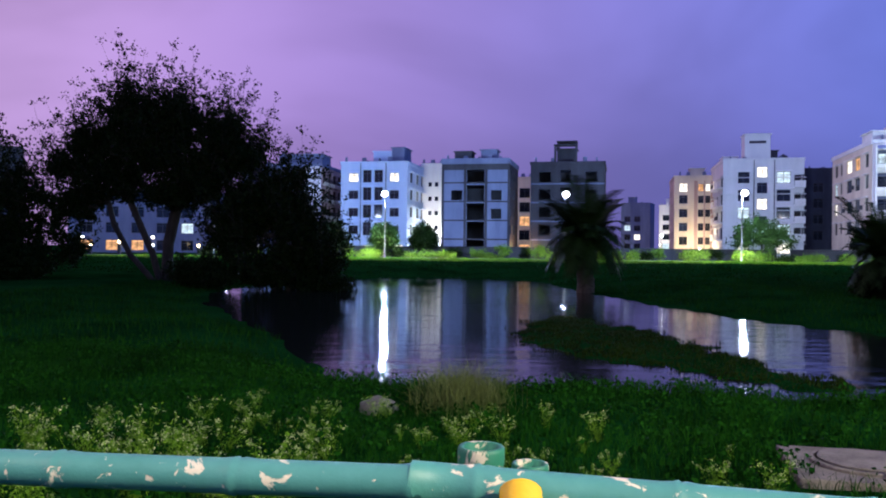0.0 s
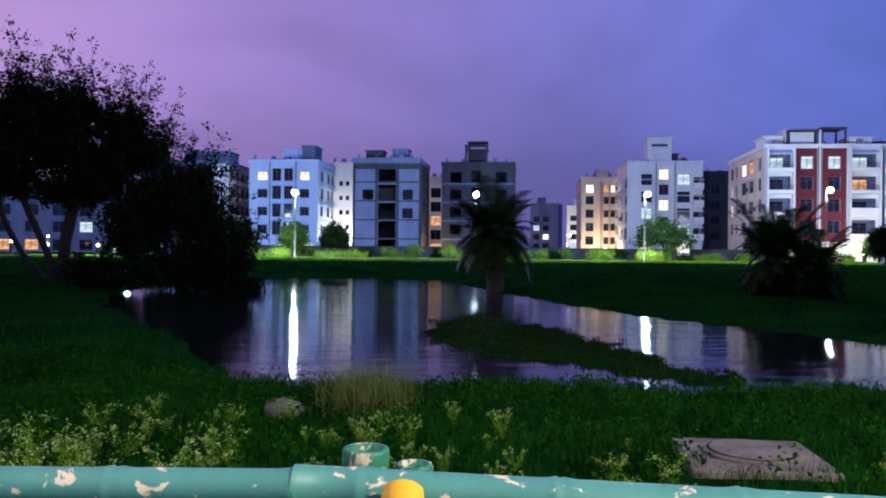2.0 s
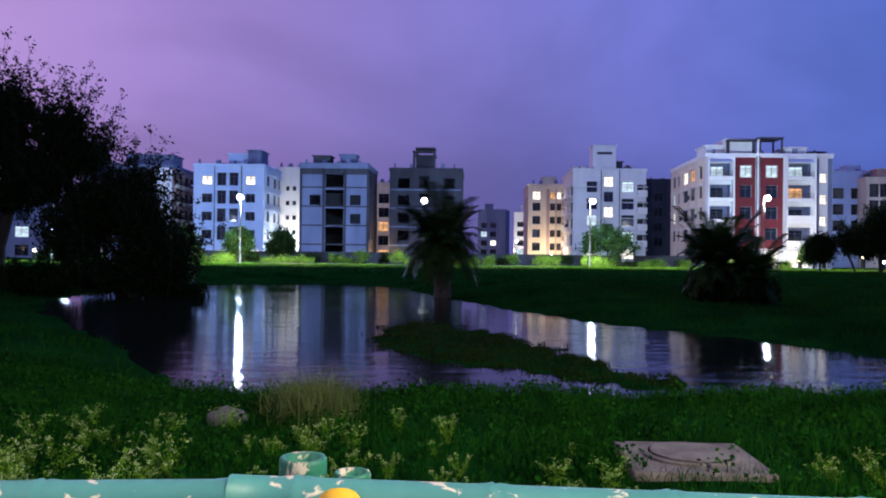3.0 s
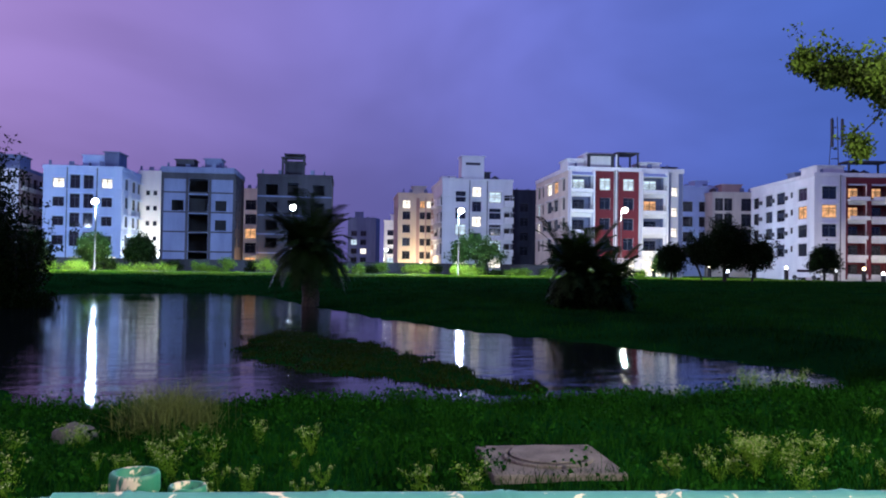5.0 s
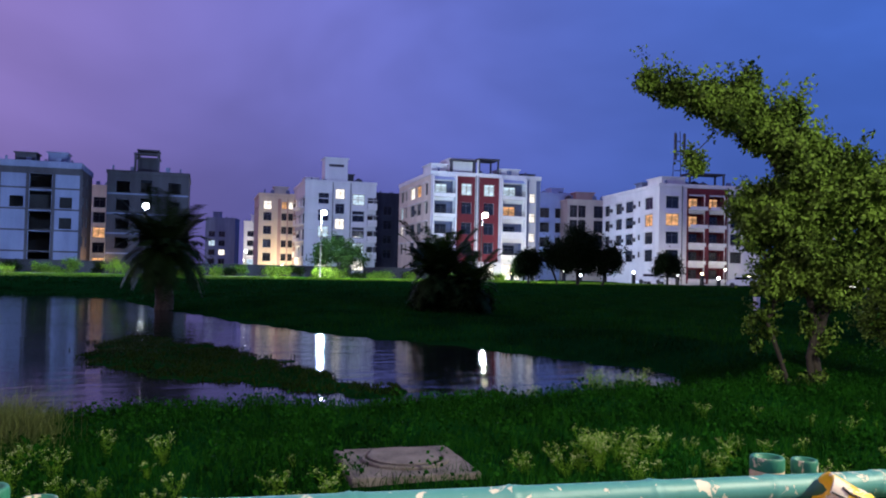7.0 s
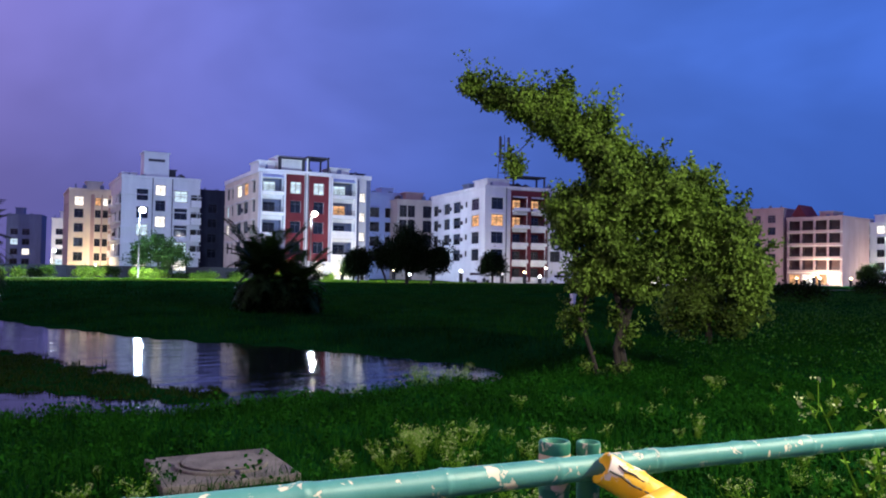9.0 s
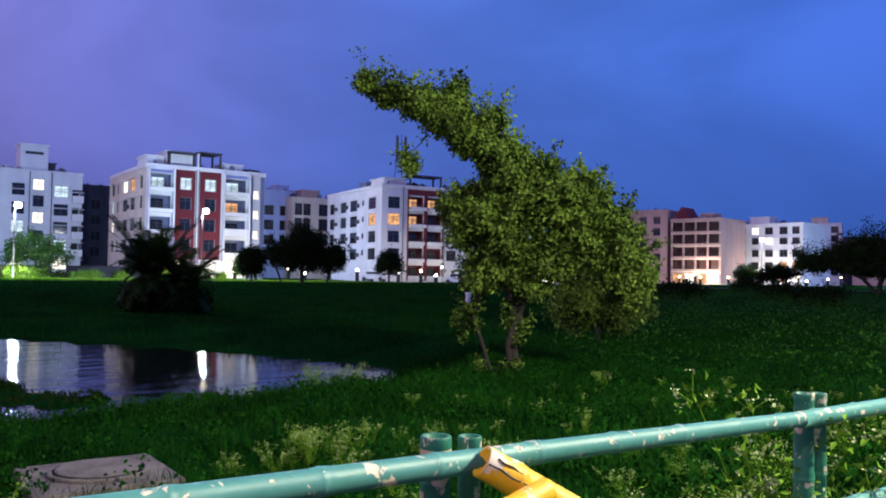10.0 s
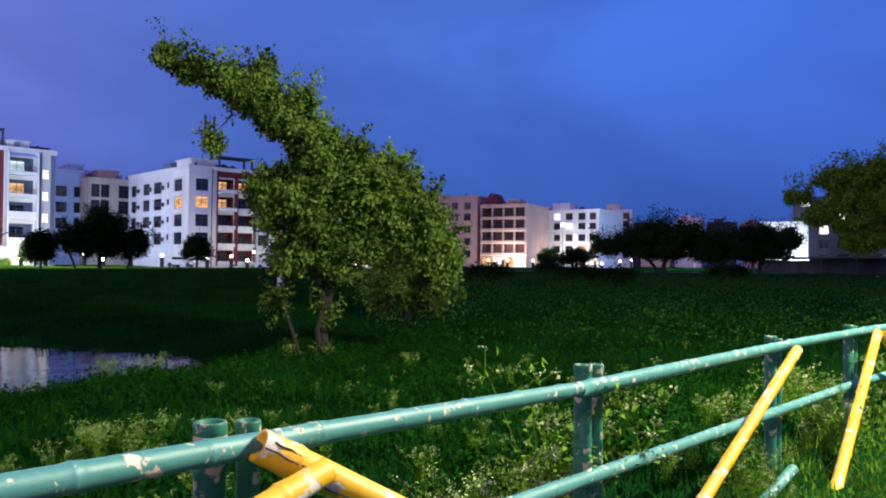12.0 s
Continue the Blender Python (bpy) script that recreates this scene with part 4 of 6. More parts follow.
for k, (x, y) in enumerate(((46.0, 168.0), (50.5, 183.0), (55.0, 215.0), (48.5, 230.0), (60.0, 240.0))):
    street_lamp(x, y, 5.5 + k % 3, 0, warm=k % 2 == 0, lit=False)


def porch_lamp(x, y, z, warm):
    """A small globe lamp on a gate pier."""
    root = thing("gate_lamp", "small globe lamp on a masonry gate pier", "lamp", "gate lamps", pose(x, y, 0.0))
    part("pier", boxes((-0.2, -0.2, 0, 0.2, 0.2, z - 0.18), bevel=0.02), M_GREY_WALL, root)
    bm = bmesh.new()
    bmesh.ops.create_uvsphere(bm, u_segments=12, v_segments=8, radius=0.2)
    part("globe", bm, M_GATE_WARM if warm else M_GATE, root, "glowing globe").location = (0, 0, z)


M_GATE = glow("gate_globe_white", (0.92, 0.97, 1.0), 14)
M_GATE_WARM = glow("gate_globe_warm", (1.0, 0.78, 0.45), 12)
for k in range(20):
    x, y = 170 + 16 * math.sin(k * 2.3), 108 - k * 2.4
    porch_lamp(x, y, 1.4 + 0.9 * (k % 3) * 0.5, k % 3 != 0)
for k in range(12):
    porch_lamp(62 + k * 3.1 + 0.8 * math.sin(k * 4.0), 103.5 - k * 1.35, 1.3 + 0.3 * (k % 3), k % 2 == 0)
for k in range(7):
    porch_lamp(-58 + k * 3.7, 108.5 + 1.5 * math.sin(k * 2.0), 1.5 + 0.4 * (k % 2), k % 3 != 1)
for k in range(6):
    porch_lamp(37 + k * 2.6, 149 + math.sin(k * 3.0), 1.5 + 0.3 * (k % 2), k % 2 == 0)
for k in range(4):
    porch_lamp(-12 + k * 5.2, 121.0 + k % 2, 1.4, k % 2 == 1)
wall_lamp(60.0, 252.0, 3.0, 0, 6000, WARM_WHITE, False)
wall_lamp(50.0, 240.0, 3.0, 0, 4000, WARM_WHITE, True)
# Added to brighten the pale blue and cream blocks further back.
wall_lamp(77.0, 114.0, 5.0, 0, 2400, COOL, False)
# Unseen lamp behind the bank trees, added for its reflection in the pond.
wall_lamp(-27.9, 96.0, 3.6, 0, 5000, COOL, False)


# ---- trees ----
def grow(seed, trunks, blobs, tips, r_tip, bend=0.25):
    """A skeleton: trunks are lines of points; then each of many tips, spread through the crown's blobs (x, y, z, rx, ry, rz, weight),
    joins the nearest limb already grown. Gives the points, each one's parent and its radius."""
    rng = np.random.default_rng(seed)
    pts, par = [], []
    for line in trunks:
        last = -1
        for p in line:
            pts.append(np.array(p, float))
            par.append(last)
            last = len(pts) - 1
    weights = np.array([b[6] for b in blobs], float)
    pick = rng.choice(len(blobs), tips, p=weights / weights.sum())
    centre = np.array([b[:3] for b in blobs])[pick]
    size = np.array([b[3:6] for b in blobs])[pick]
    d = rng.normal(size=(tips, 3))
    d /= np.linalg.norm(d, axis=1)[:, None]
    q = centre + d * size * (rng.random(tips) ** 0.40)[:, None] * (0.85 + 0.4 * rng.random(tips) ** 3)[:, None]
    fork = np.array([line[-1] for line in trunks])
    order = np.argsort(np.min(np.linalg.norm(q[:, None] - fork[None], axis=2), axis=1))
    ends = []
    for p in q[order]:
        have = np.array(pts)
        cost = np.linalg.norm(have - p, axis=1) + np.maximum(0, have[:, 2] - p[2]) * 0.8
        cost[[i for i in range(len(pts)) if par[i] == -1]] += 3
        near = int(np.argmin(cost))
        mid = (pts[near] + p) / 2 + rng.normal(size=3) * bend * np.linalg.norm(p - pts[near]) * 0.35
        pts.append(mid), par.append(near)
        pts.append(p), par.append(len(pts) - 2)
        ends.append(len(pts) - 1)
    load = np.zeros(len(pts))
    load[ends] = 1
    for i in range(len(pts) - 1, -1, -1):
        if par[i] >= 0:
            load[par[i]] += load[i]
    radius = r_tip * np.maximum(load, 1) ** 0.47
    return np.array(pts), par, radius, np.array(ends)


def limbs(pts, par, radius, sides=5):
    verts, faces = [], []
    for i, p in enumerate(par):
        if p < 0:
            continue
        a, b = pts[p], pts[i]
        d = b - a
        n = np.linalg.norm(d)
        if n < 1e-6:
            continue
        d = d / n
        s = np.cross(d, (0.3, 0.9, 0.1) if abs(d[2]) > 0.7 else (0, 0, 1))
        s /= np.linalg.norm(s)
        t = np.cross(d, s)
        ra, rb = min(radius[p], radius[i] * 1.5), radius[i]
        k = 9 if rb > 0.05 else sides
        base = len(verts)
        for c, r in ((a - d * ra * 0.4, ra), (b, rb)):
            for q in range(k):
                ang = 2 * math.pi * q / k
                verts.append(c + r * (math.cos(ang) * s + math.sin(ang) * t))
        for q in range(k):
            faces.append((base + q, base + (q + 1) % k, base + k + (q + 1) % k, base + k + q))
    return np.array(verts), np.array(faces)


def leaf_cloud(rng, centres, per, spread, length, width, droop=0.2):
    """Many small folded leaves round the twig ends: two triangles each."""
    c = np.repeat(centres, per, axis=0)
    n = len(c)
    c = c + rng.normal(size=(n, 3)) * spread
    d = rng.normal(size=(n, 3))
    d[:, 2] -= droop
    d /= np.linalg.norm(d, axis=1)[:, None]
    s = np.cross(d, rng.normal(size=(n, 3)))
    s /= np.linalg.norm(s, axis=1)[:, None]
    k = (0.6 + 0.8 * rng.random(n))[:, None]
    up = np.cross(s, d) * 0.18 * length * k
    tip, left, right = c + d * length * k, c + d * length * k * 0.45 + s * width * k + up, c + d * length * k * 0.45 - s * width * k + up
    v = np.stack([c, left, tip, right], 1).reshape(-1, 3)
    b = np.arange(n)[:, None] * 4
    f = np.concatenate([b + np.array([0, 1, 2]), b + np.array([0, 2, 3])], 1).reshape(-1, 3)
    return v, f


def tree(label, base, seed, trunks, blobs, tips, per, spread, leaf, r_tip, material, spray=0.0, name="tree", category="tree", bark=None, group="trees", droop=0.2, rise=0.35, even=2.0):
    """trunks and blobs in metres from the base. spray: the reach of the outer twigs, rise: how they turn up, even: how few are long."""
    x, y = base[:2]
    z = float(ground_z(x, y)) - 0.06
    root = thing(name, label, category, group, pose(x, y, z))
    rng = np.random.default_rng(seed + 1)
    pts, par, radius, ends = grow(seed, trunks, list(blobs), tips, r_tip)
    centres = np.concatenate([pts[ends], pts[ends - 1]])
    if spray:
        # thin twigs that reach out of the crown and curve upwards
        way = pts[ends] - pts[ends - 1] + rng.normal(size=(len(ends), 3)) * 0.15
        way /= np.linalg.norm(way, axis=1)[:, None] + 1e-9
        way[:, 2] += rise
        far = rng.random(len(ends))[:, None] ** even * spray
        steps = [pts[ends] + way * far * s + np.array((0, 0, 0.25)) * far * s * s for s in (0.33, 0.66, 1.0)]
        n, last = len(pts), ends
        par = list(par)
        for k, q in enumerate(steps):
            pts = np.concatenate([pts, q])
            par += list(last)
            last = np.arange(n + k * len(ends), n + (k + 1) * len(ends))
            radius = np.concatenate([radius, np.full(len(ends), r_tip * (0.8 - 0.2 * k))])
        centres = np.concatenate([centres, *steps])
        per = max(3, int(per * 2 / 5))
    v, f = limbs(pts, par, radius)
    trunk = new("trunk", raw_mesh("trunk", v, f, bark or M_BARK, True))
    trunk.parent = root
    v, f = leaf_cloud(rng, centres, per, spread, leaf, leaf * 0.3, droop)
    crown = new("crown", raw_mesh("crown", v, f, material))
    crown.parent = root
    return root


# the lit tree by the pond, with a long limb that leans to one side
RX, RY = np.array((0.54, -0.84)), np.array((0.84, 0.54))


def lean(a, b, z):
    """a metres to the south-east, b metres to the north-east, z up."""
    return (*(RX * a + RY * b), z)


def blob(a, b, z, ra, rb, rz, w):
    x, y, _ = lean(a, b, 0)
    return (x, y, z, (ra + rb) / 2, (ra + rb) / 2, rz, w)


tree("green leafy tree with a leaning top limb and low shoots", (15.95, 12.55), 3,
     [[lean(0, 0, 0), lean(-0.06, 0, 0.6), lean(0.05, 0, 1.1), lean(-0.1, 0, 1.7), lean(-0.15, 0.1, 2.5), lean(-0.45, 0.1, 3.5), lean(-0.95, 0, 4.4), lean(-1.55, 0, 4.95), lean(-2.3, 0, 5.25), lean(-2.95, 0, 5.55)],
      [lean(0.12, 0.1, 0), lean(0.0, 0.1, 0.65), lean(0.14, 0.1, 1.3), lean(0.5, 0.2, 2.1), lean(1.05, 0.2, 2.8)],
      [lean(-0.35, 0, 0), lean(-0.5, 0, 0.5), lean(-0.75, 0, 1.2)]],
     [blob(-0.55, 0, 2.9, 0.7, 0.7, 0.75, 4.2), blob(0.2, 0.1, 3.4, 0.8, 0.8, 0.7, 4.5), blob(0.1, 0, 2.3, 0.75, 0.7, 0.5, 3), blob(1.0, 0.2, 3.2, 0.75, 0.8, 0.65, 4), blob(1.6, 0.3, 2.6, 0.65, 0.7, 0.75, 3.6), blob(2.05, 0.3, 1.9, 0.5, 0.5, 0.65, 2.2), blob(-0.2, 0, 4.0, 0.55, 0.5, 0.4, 2.2),
      blob(-0.8, 0, 4.4, 0.45, 0.35, 0.36, 2.8), blob(-1.3, 0, 4.8, 0.45, 0.3, 0.3, 3), blob(-1.8, 0, 5.05, 0.42, 0.25, 0.22, 2.4), blob(-2.35, 0, 5.25, 0.35, 0.2, 0.16, 1.2), blob(-2.85, 0, 5.5, 0.24, 0.12, 0.18, 0.5), blob(-1.15, 0, 5.15, 0.32, 0.15, 0.16, 0.7), blob(-1.0, 0, 5.42, 0.16, 0.1, 0.12, 0.15),
      blob(-0.33, 0, 4.75, 0.16, 0.12, 0.26, 0.4), blob(-1.0, 0, 3.1, 0.35, 0.35, 0.35, 1), blob(-2.0, 0, 3.95, 0.22, 0.2, 0.22, 0.3), blob(0.75, 0, 2.2, 0.5, 0.5, 0.35, 1.2), blob(-0.75, 0, 1.0, 0.3, 0.25, 0.45, 0.2), blob(0.0, 0, 1.0, 0.22, 0.2, 0.5, 0.14), blob(-0.15, 0, 0.25, 0.45, 0.35, 0.18, 0.1), blob(-0.45, 0, 1.9, 0.5, 0.5, 0.35, 1.5), blob(0.25, 0, 1.75, 0.4, 0.4, 0.35, 0.9)],
     1900, 40, 0.055, 0.076, 0.0028, M_LEAF_TREE, spray=0.42, rise=0.35)
# the bushy neighbour behind it
tree("bushy small tree drooping to the grass", (25.4, 17.3), 8, [[(0, 0, 0), (0, 0, 0.7), (0.1, 0, 1.5)]],
     [(0.0, 0.1, 2.2, 1.2, 1.2, 1.3, 3), (0.3, -0.7, 1.2, 0.85, 0.85, 0.9, 2), (-0.5, 0.5, 1.0, 0.8, 0.8, 0.8, 1.5), (-0.1, 0.1, 3.4, 0.8, 0.8, 0.7, 1)], 420, 34, 0.1, 0.1, 0.006, M_LEAF_TREE, spray=0.6)
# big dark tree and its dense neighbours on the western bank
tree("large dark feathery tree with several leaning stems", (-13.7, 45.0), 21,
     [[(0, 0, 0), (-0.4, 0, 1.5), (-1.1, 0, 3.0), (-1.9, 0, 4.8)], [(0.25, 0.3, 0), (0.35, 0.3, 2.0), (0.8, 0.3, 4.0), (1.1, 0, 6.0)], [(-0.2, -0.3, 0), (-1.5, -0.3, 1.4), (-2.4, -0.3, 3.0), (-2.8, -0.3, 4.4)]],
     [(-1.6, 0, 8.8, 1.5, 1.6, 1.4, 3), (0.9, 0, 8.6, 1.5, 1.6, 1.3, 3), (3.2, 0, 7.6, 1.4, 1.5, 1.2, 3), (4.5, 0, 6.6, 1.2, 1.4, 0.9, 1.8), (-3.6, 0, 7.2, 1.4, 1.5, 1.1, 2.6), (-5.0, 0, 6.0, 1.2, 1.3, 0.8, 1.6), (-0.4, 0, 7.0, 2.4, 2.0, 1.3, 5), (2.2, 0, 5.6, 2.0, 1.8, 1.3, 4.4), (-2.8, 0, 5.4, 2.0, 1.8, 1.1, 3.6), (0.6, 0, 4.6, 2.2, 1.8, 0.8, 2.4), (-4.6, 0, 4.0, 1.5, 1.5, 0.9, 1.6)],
     1750, 32, 0.11, 0.16, 0.011, M_LEAF_SHADE, spray=1.9, rise=0.8, even=1.4)
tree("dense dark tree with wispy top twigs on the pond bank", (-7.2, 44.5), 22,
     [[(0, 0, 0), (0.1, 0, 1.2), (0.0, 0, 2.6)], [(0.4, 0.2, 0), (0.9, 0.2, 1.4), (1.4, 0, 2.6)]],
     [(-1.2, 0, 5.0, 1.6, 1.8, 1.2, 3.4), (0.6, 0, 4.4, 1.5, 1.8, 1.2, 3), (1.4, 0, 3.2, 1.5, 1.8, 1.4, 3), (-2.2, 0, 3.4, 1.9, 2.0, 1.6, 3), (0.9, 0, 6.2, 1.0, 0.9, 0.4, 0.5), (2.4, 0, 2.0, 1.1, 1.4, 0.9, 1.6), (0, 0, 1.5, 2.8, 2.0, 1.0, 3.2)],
     820, 36, 0.13, 0.17, 0.012, M_LEAF_SHADE, spray=2.1, rise=0.6, even=1.3)
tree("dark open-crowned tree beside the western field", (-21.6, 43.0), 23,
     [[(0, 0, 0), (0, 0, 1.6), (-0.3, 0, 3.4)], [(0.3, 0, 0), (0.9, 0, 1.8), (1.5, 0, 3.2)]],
     [(-1.4, 0, 6.6, 1.8, 2, 1.6, 2.4), (0.6, 0, 4.6, 2.0, 2, 1.3, 3), (-1.5, 0, 3.6, 2.4, 2, 1.6, 3), (0.4, 0, 1.8, 2.4, 2.0, 1.2, 2.6), (2.2, 0, 3.4, 1.6, 1.6, 1.2, 1.6), (3.6, 0, 1.6, 1.2, 1.4, 1.0, 1)], 480, 30, 0.14, 0.17, 0.012, M_LEAF_SHADE, spray=1.6, rise=0.7, even=1.5)
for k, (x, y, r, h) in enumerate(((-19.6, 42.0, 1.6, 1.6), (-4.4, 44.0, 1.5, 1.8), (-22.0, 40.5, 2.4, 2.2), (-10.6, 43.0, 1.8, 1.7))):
    tree("dark bush under the western trees", (x, y), 120 + k, [[(0, 0, 0), (0, 0, h * 0.4)]], [(0, 0, h * 0.5, r, r * 0.8, h * 0.5, 1)], 130, 30, 0.2, 0.16, 0.01, M_LEAF_SHADE, name="bush", category="bush", group="western bushes")
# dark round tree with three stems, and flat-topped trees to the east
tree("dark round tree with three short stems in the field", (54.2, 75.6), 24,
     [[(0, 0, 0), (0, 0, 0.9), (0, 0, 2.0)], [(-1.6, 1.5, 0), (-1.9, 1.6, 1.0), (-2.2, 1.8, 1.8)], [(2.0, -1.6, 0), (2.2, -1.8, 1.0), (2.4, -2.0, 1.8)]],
     [(0.2, -0.2, 4.0, 2.3, 2.1, 2.0, 6), (-1.6, 1.4, 3.0, 1.7, 1.6, 1.5, 3), (2.4, -2.1, 2.7, 1.7, 1.7, 1.4, 3), (0, 0, 2.4, 2.8, 2.4, 1.2, 4)], 480, 44, 0.22, 0.2, 0.014, M_LEAF_SHADE, spray=1.1, rise=0.5, even=1.6)
tree("dark small tree by the round one", (50.2, 79.2), 25, [[(0, 0, 0), (0, 0, 1.0), (0.1, 0, 1.8)]], [(0, 0, 2.5, 1.4, 1.2, 1.3, 1)], 110, 40, 0.28, 0.22, 0.014, M_LEAF_SHADE)
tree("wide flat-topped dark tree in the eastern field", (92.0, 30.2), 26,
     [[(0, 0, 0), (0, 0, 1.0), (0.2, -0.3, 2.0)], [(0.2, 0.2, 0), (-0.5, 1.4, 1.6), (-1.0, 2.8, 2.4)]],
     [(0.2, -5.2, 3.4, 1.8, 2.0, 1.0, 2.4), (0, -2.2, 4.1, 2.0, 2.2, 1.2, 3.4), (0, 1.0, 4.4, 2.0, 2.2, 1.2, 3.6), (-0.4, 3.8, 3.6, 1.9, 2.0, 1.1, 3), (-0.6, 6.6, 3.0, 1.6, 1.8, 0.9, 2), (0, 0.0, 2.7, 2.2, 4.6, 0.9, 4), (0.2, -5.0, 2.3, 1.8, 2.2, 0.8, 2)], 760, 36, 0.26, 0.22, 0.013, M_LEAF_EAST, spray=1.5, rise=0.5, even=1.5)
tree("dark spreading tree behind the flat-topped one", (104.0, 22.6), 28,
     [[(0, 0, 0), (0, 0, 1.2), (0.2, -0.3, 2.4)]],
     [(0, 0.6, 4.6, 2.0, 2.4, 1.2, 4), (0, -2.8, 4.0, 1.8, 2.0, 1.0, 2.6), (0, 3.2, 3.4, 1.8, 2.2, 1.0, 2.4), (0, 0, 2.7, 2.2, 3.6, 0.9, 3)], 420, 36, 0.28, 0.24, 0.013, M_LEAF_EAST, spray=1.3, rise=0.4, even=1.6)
tree("tall spreading tree at the eastern edge of the field", (69.2, 5.6), 27,
     [[(0, 0, 0), (0, 0, 1.6), (-0.2, 0.4, 3.0), (-0.5, 1.4, 4.6)], [(0.2, -0.2, 0), (0.3, -0.8, 2.0), (0.4, -1.8, 4.0)]],
     [(0, 1.2, 8.0, 1.8, 2.8, 1.0, 3.4), (0, 4.6, 7.6, 1.6, 1.7, 0.8, 2.4), (-0.3, 7.3, 6.5, 1.2, 1.2, 0.4, 1.0), (0, -2.2, 7.8, 2.0, 3.0, 1.2, 3), (0, 3.4, 6.2, 1.8, 2.2, 0.9, 3), (0, 0.4, 6.0, 2.0, 2.6, 1.2, 3.4), (0, 3.2, 4.4, 1.6, 2.0, 0.8, 2), (0, -2.5, 5.0, 2.0, 2.4, 1.2, 2.4), (0, 0.6, 3.6, 1.6, 2.2, 0.9, 2.0), (0, 3.2, 3.2, 1.4, 1.8, 0.8, 1.8), (0, 5.6, 5.2, 1.3, 1.4, 0.7, 1.4)], 1150, 40, 0.17, 0.19, 0.013, M_LEAF, spray=1.3, rise=0.4)
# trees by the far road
for k, (x, y, h, r, mat, lab) in enumerate(((-10.2, 103.5, 4.4, 1.7, M_LEAF_MID, "small green tree under a street lamp"), (-5.4, 106.0, 4.6, 1.6, M_LEAF_SHADE, "small dark tree by the boundary wall"),
                                          (36.2, 104.0, 5.8, 3.3, M_LEAF_MID, "spreading green tree under a street lamp"), (51.5, 110.0, 5.0, 1.8, M_LEAF_SHADE, "dark tree by the wall"),
                                          (76.5, 87.5, 4.6, 1.6, M_LEAF_SHADE, "small dark tree before a white block"), (60.6, 98.0, 3.4, 1.4, M_LEAF_MID, "clipped green shrub in front of flats"), (-15.6, 96.5, 4.4, 2.0, M_LEAF_SHADE, "dark bushy tree by the road"),
                                          (49.5, 160.0, 5.0, 2.0, M_LEAF_MID, "green tree in the street gap"), (155.0, 74.0, 4.5, 2.2, M_LEAF_MID, "green tree by the far road lamp"), (140.0, 45.0, 6.5, 4.0, M_LEAF_SHADE, "dark tree along the far road"), (150.0, 33.0, 6.5, 4.0, M_LEAF_SHADE, "dark tree along the far road"),
                                          (128.0, 56.0, 4.0, 3.0, M_LEAF_SHADE, "dark tree along the far road"))):
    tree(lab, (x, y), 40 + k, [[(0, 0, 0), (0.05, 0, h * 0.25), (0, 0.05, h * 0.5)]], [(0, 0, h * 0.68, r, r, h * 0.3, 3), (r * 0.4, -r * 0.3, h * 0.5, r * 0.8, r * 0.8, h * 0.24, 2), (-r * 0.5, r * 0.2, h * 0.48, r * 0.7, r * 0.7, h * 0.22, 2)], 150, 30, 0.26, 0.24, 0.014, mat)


# ---- date palms ----
def palm(label, x, y, seed, trunk_h, trunk_r, fronds, reach, rise):
    rng = np.random.default_rng(seed)
    z = float(ground_z(x, y)) - 0.08
    root = thing("date_palm", label, "palm tree", "date palms", pose(x, y, z))
    bm = bmesh.new()
    n = max(6, int(trunk_h / 0.14))
    sweep(bm, [(0.04 * math.sin(k * 0.5), 0.03 * math.cos(k * 0.4), trunk_h * k / n) for k in range(n + 1)], [trunk_r * (1.25 - 0.25 * k / n + (0.1 if k % 2 else 0)) for k in range(n + 1)], 12)
    part("trunk", bm, M_PALM_BARK, root, smooth=True)
    verts, faces = [], []
    for k in range(fronds):
        a, up = rng.random() * 2 * math.pi, rng.random()
        tilt = rise * (0.15 + 1.0 * up)
        length = reach * (0.75 + 0.4 * rng.random())
        out = np.array((math.cos(a), math.sin(a), 0))
        side = np.array((-math.sin(a), math.cos(a), 0))
        spine = []
        for q in range(13):
            s = q / 12
            spine.append(np.array((0, 0, trunk_h - 0.1)) + out * length * (s * (1 - 0.25 * s * (1 - up))) + np.array((0, 0, length * (tilt * s - (0.55 + 0.5 * (1 - up)) * s * s))))
        for q in range(12):
            p, d = spine[q], spine[q + 1] - spine[q]
            w = 0.02 * (1 - q / 13)
            b = len(verts)
            verts += [p - side * w, p + side * w, spine[q + 1] + side * w * 0.9, spine[q + 1] - side * w * 0.9]
            faces.append((b, b + 1, b + 2, b + 3))
            if q < 2:
                continue
            for h in (0.0, 0.33, 0.66):
                for sgn in (-1, 1):
                    o = p + d * h
                    ll = 0.42 * reach / 2.4 * (0.6 + 0.9 * math.sin(math.pi * (q + h) / 12.5)) * (0.8 + 0.4 * rng.random())
                    t = o + side * sgn * ll * 0.8 + d / np.linalg.norm(d) * ll * 0.55 + np.array((0, 0, 0.18 * ll - 0.12))
                    b = len(verts)
                    across = d / np.linalg.norm(d) * 0.034
                    verts += [o - across, o + across, t + across * 0.2, t - across * 0.2]
                    faces.append((b, b + 1, b + 2, b + 3))
    crown = new("crown", raw_mesh("crown", np.array(verts), np.array(faces), M_FROND))
    crown.parent = root
    return root


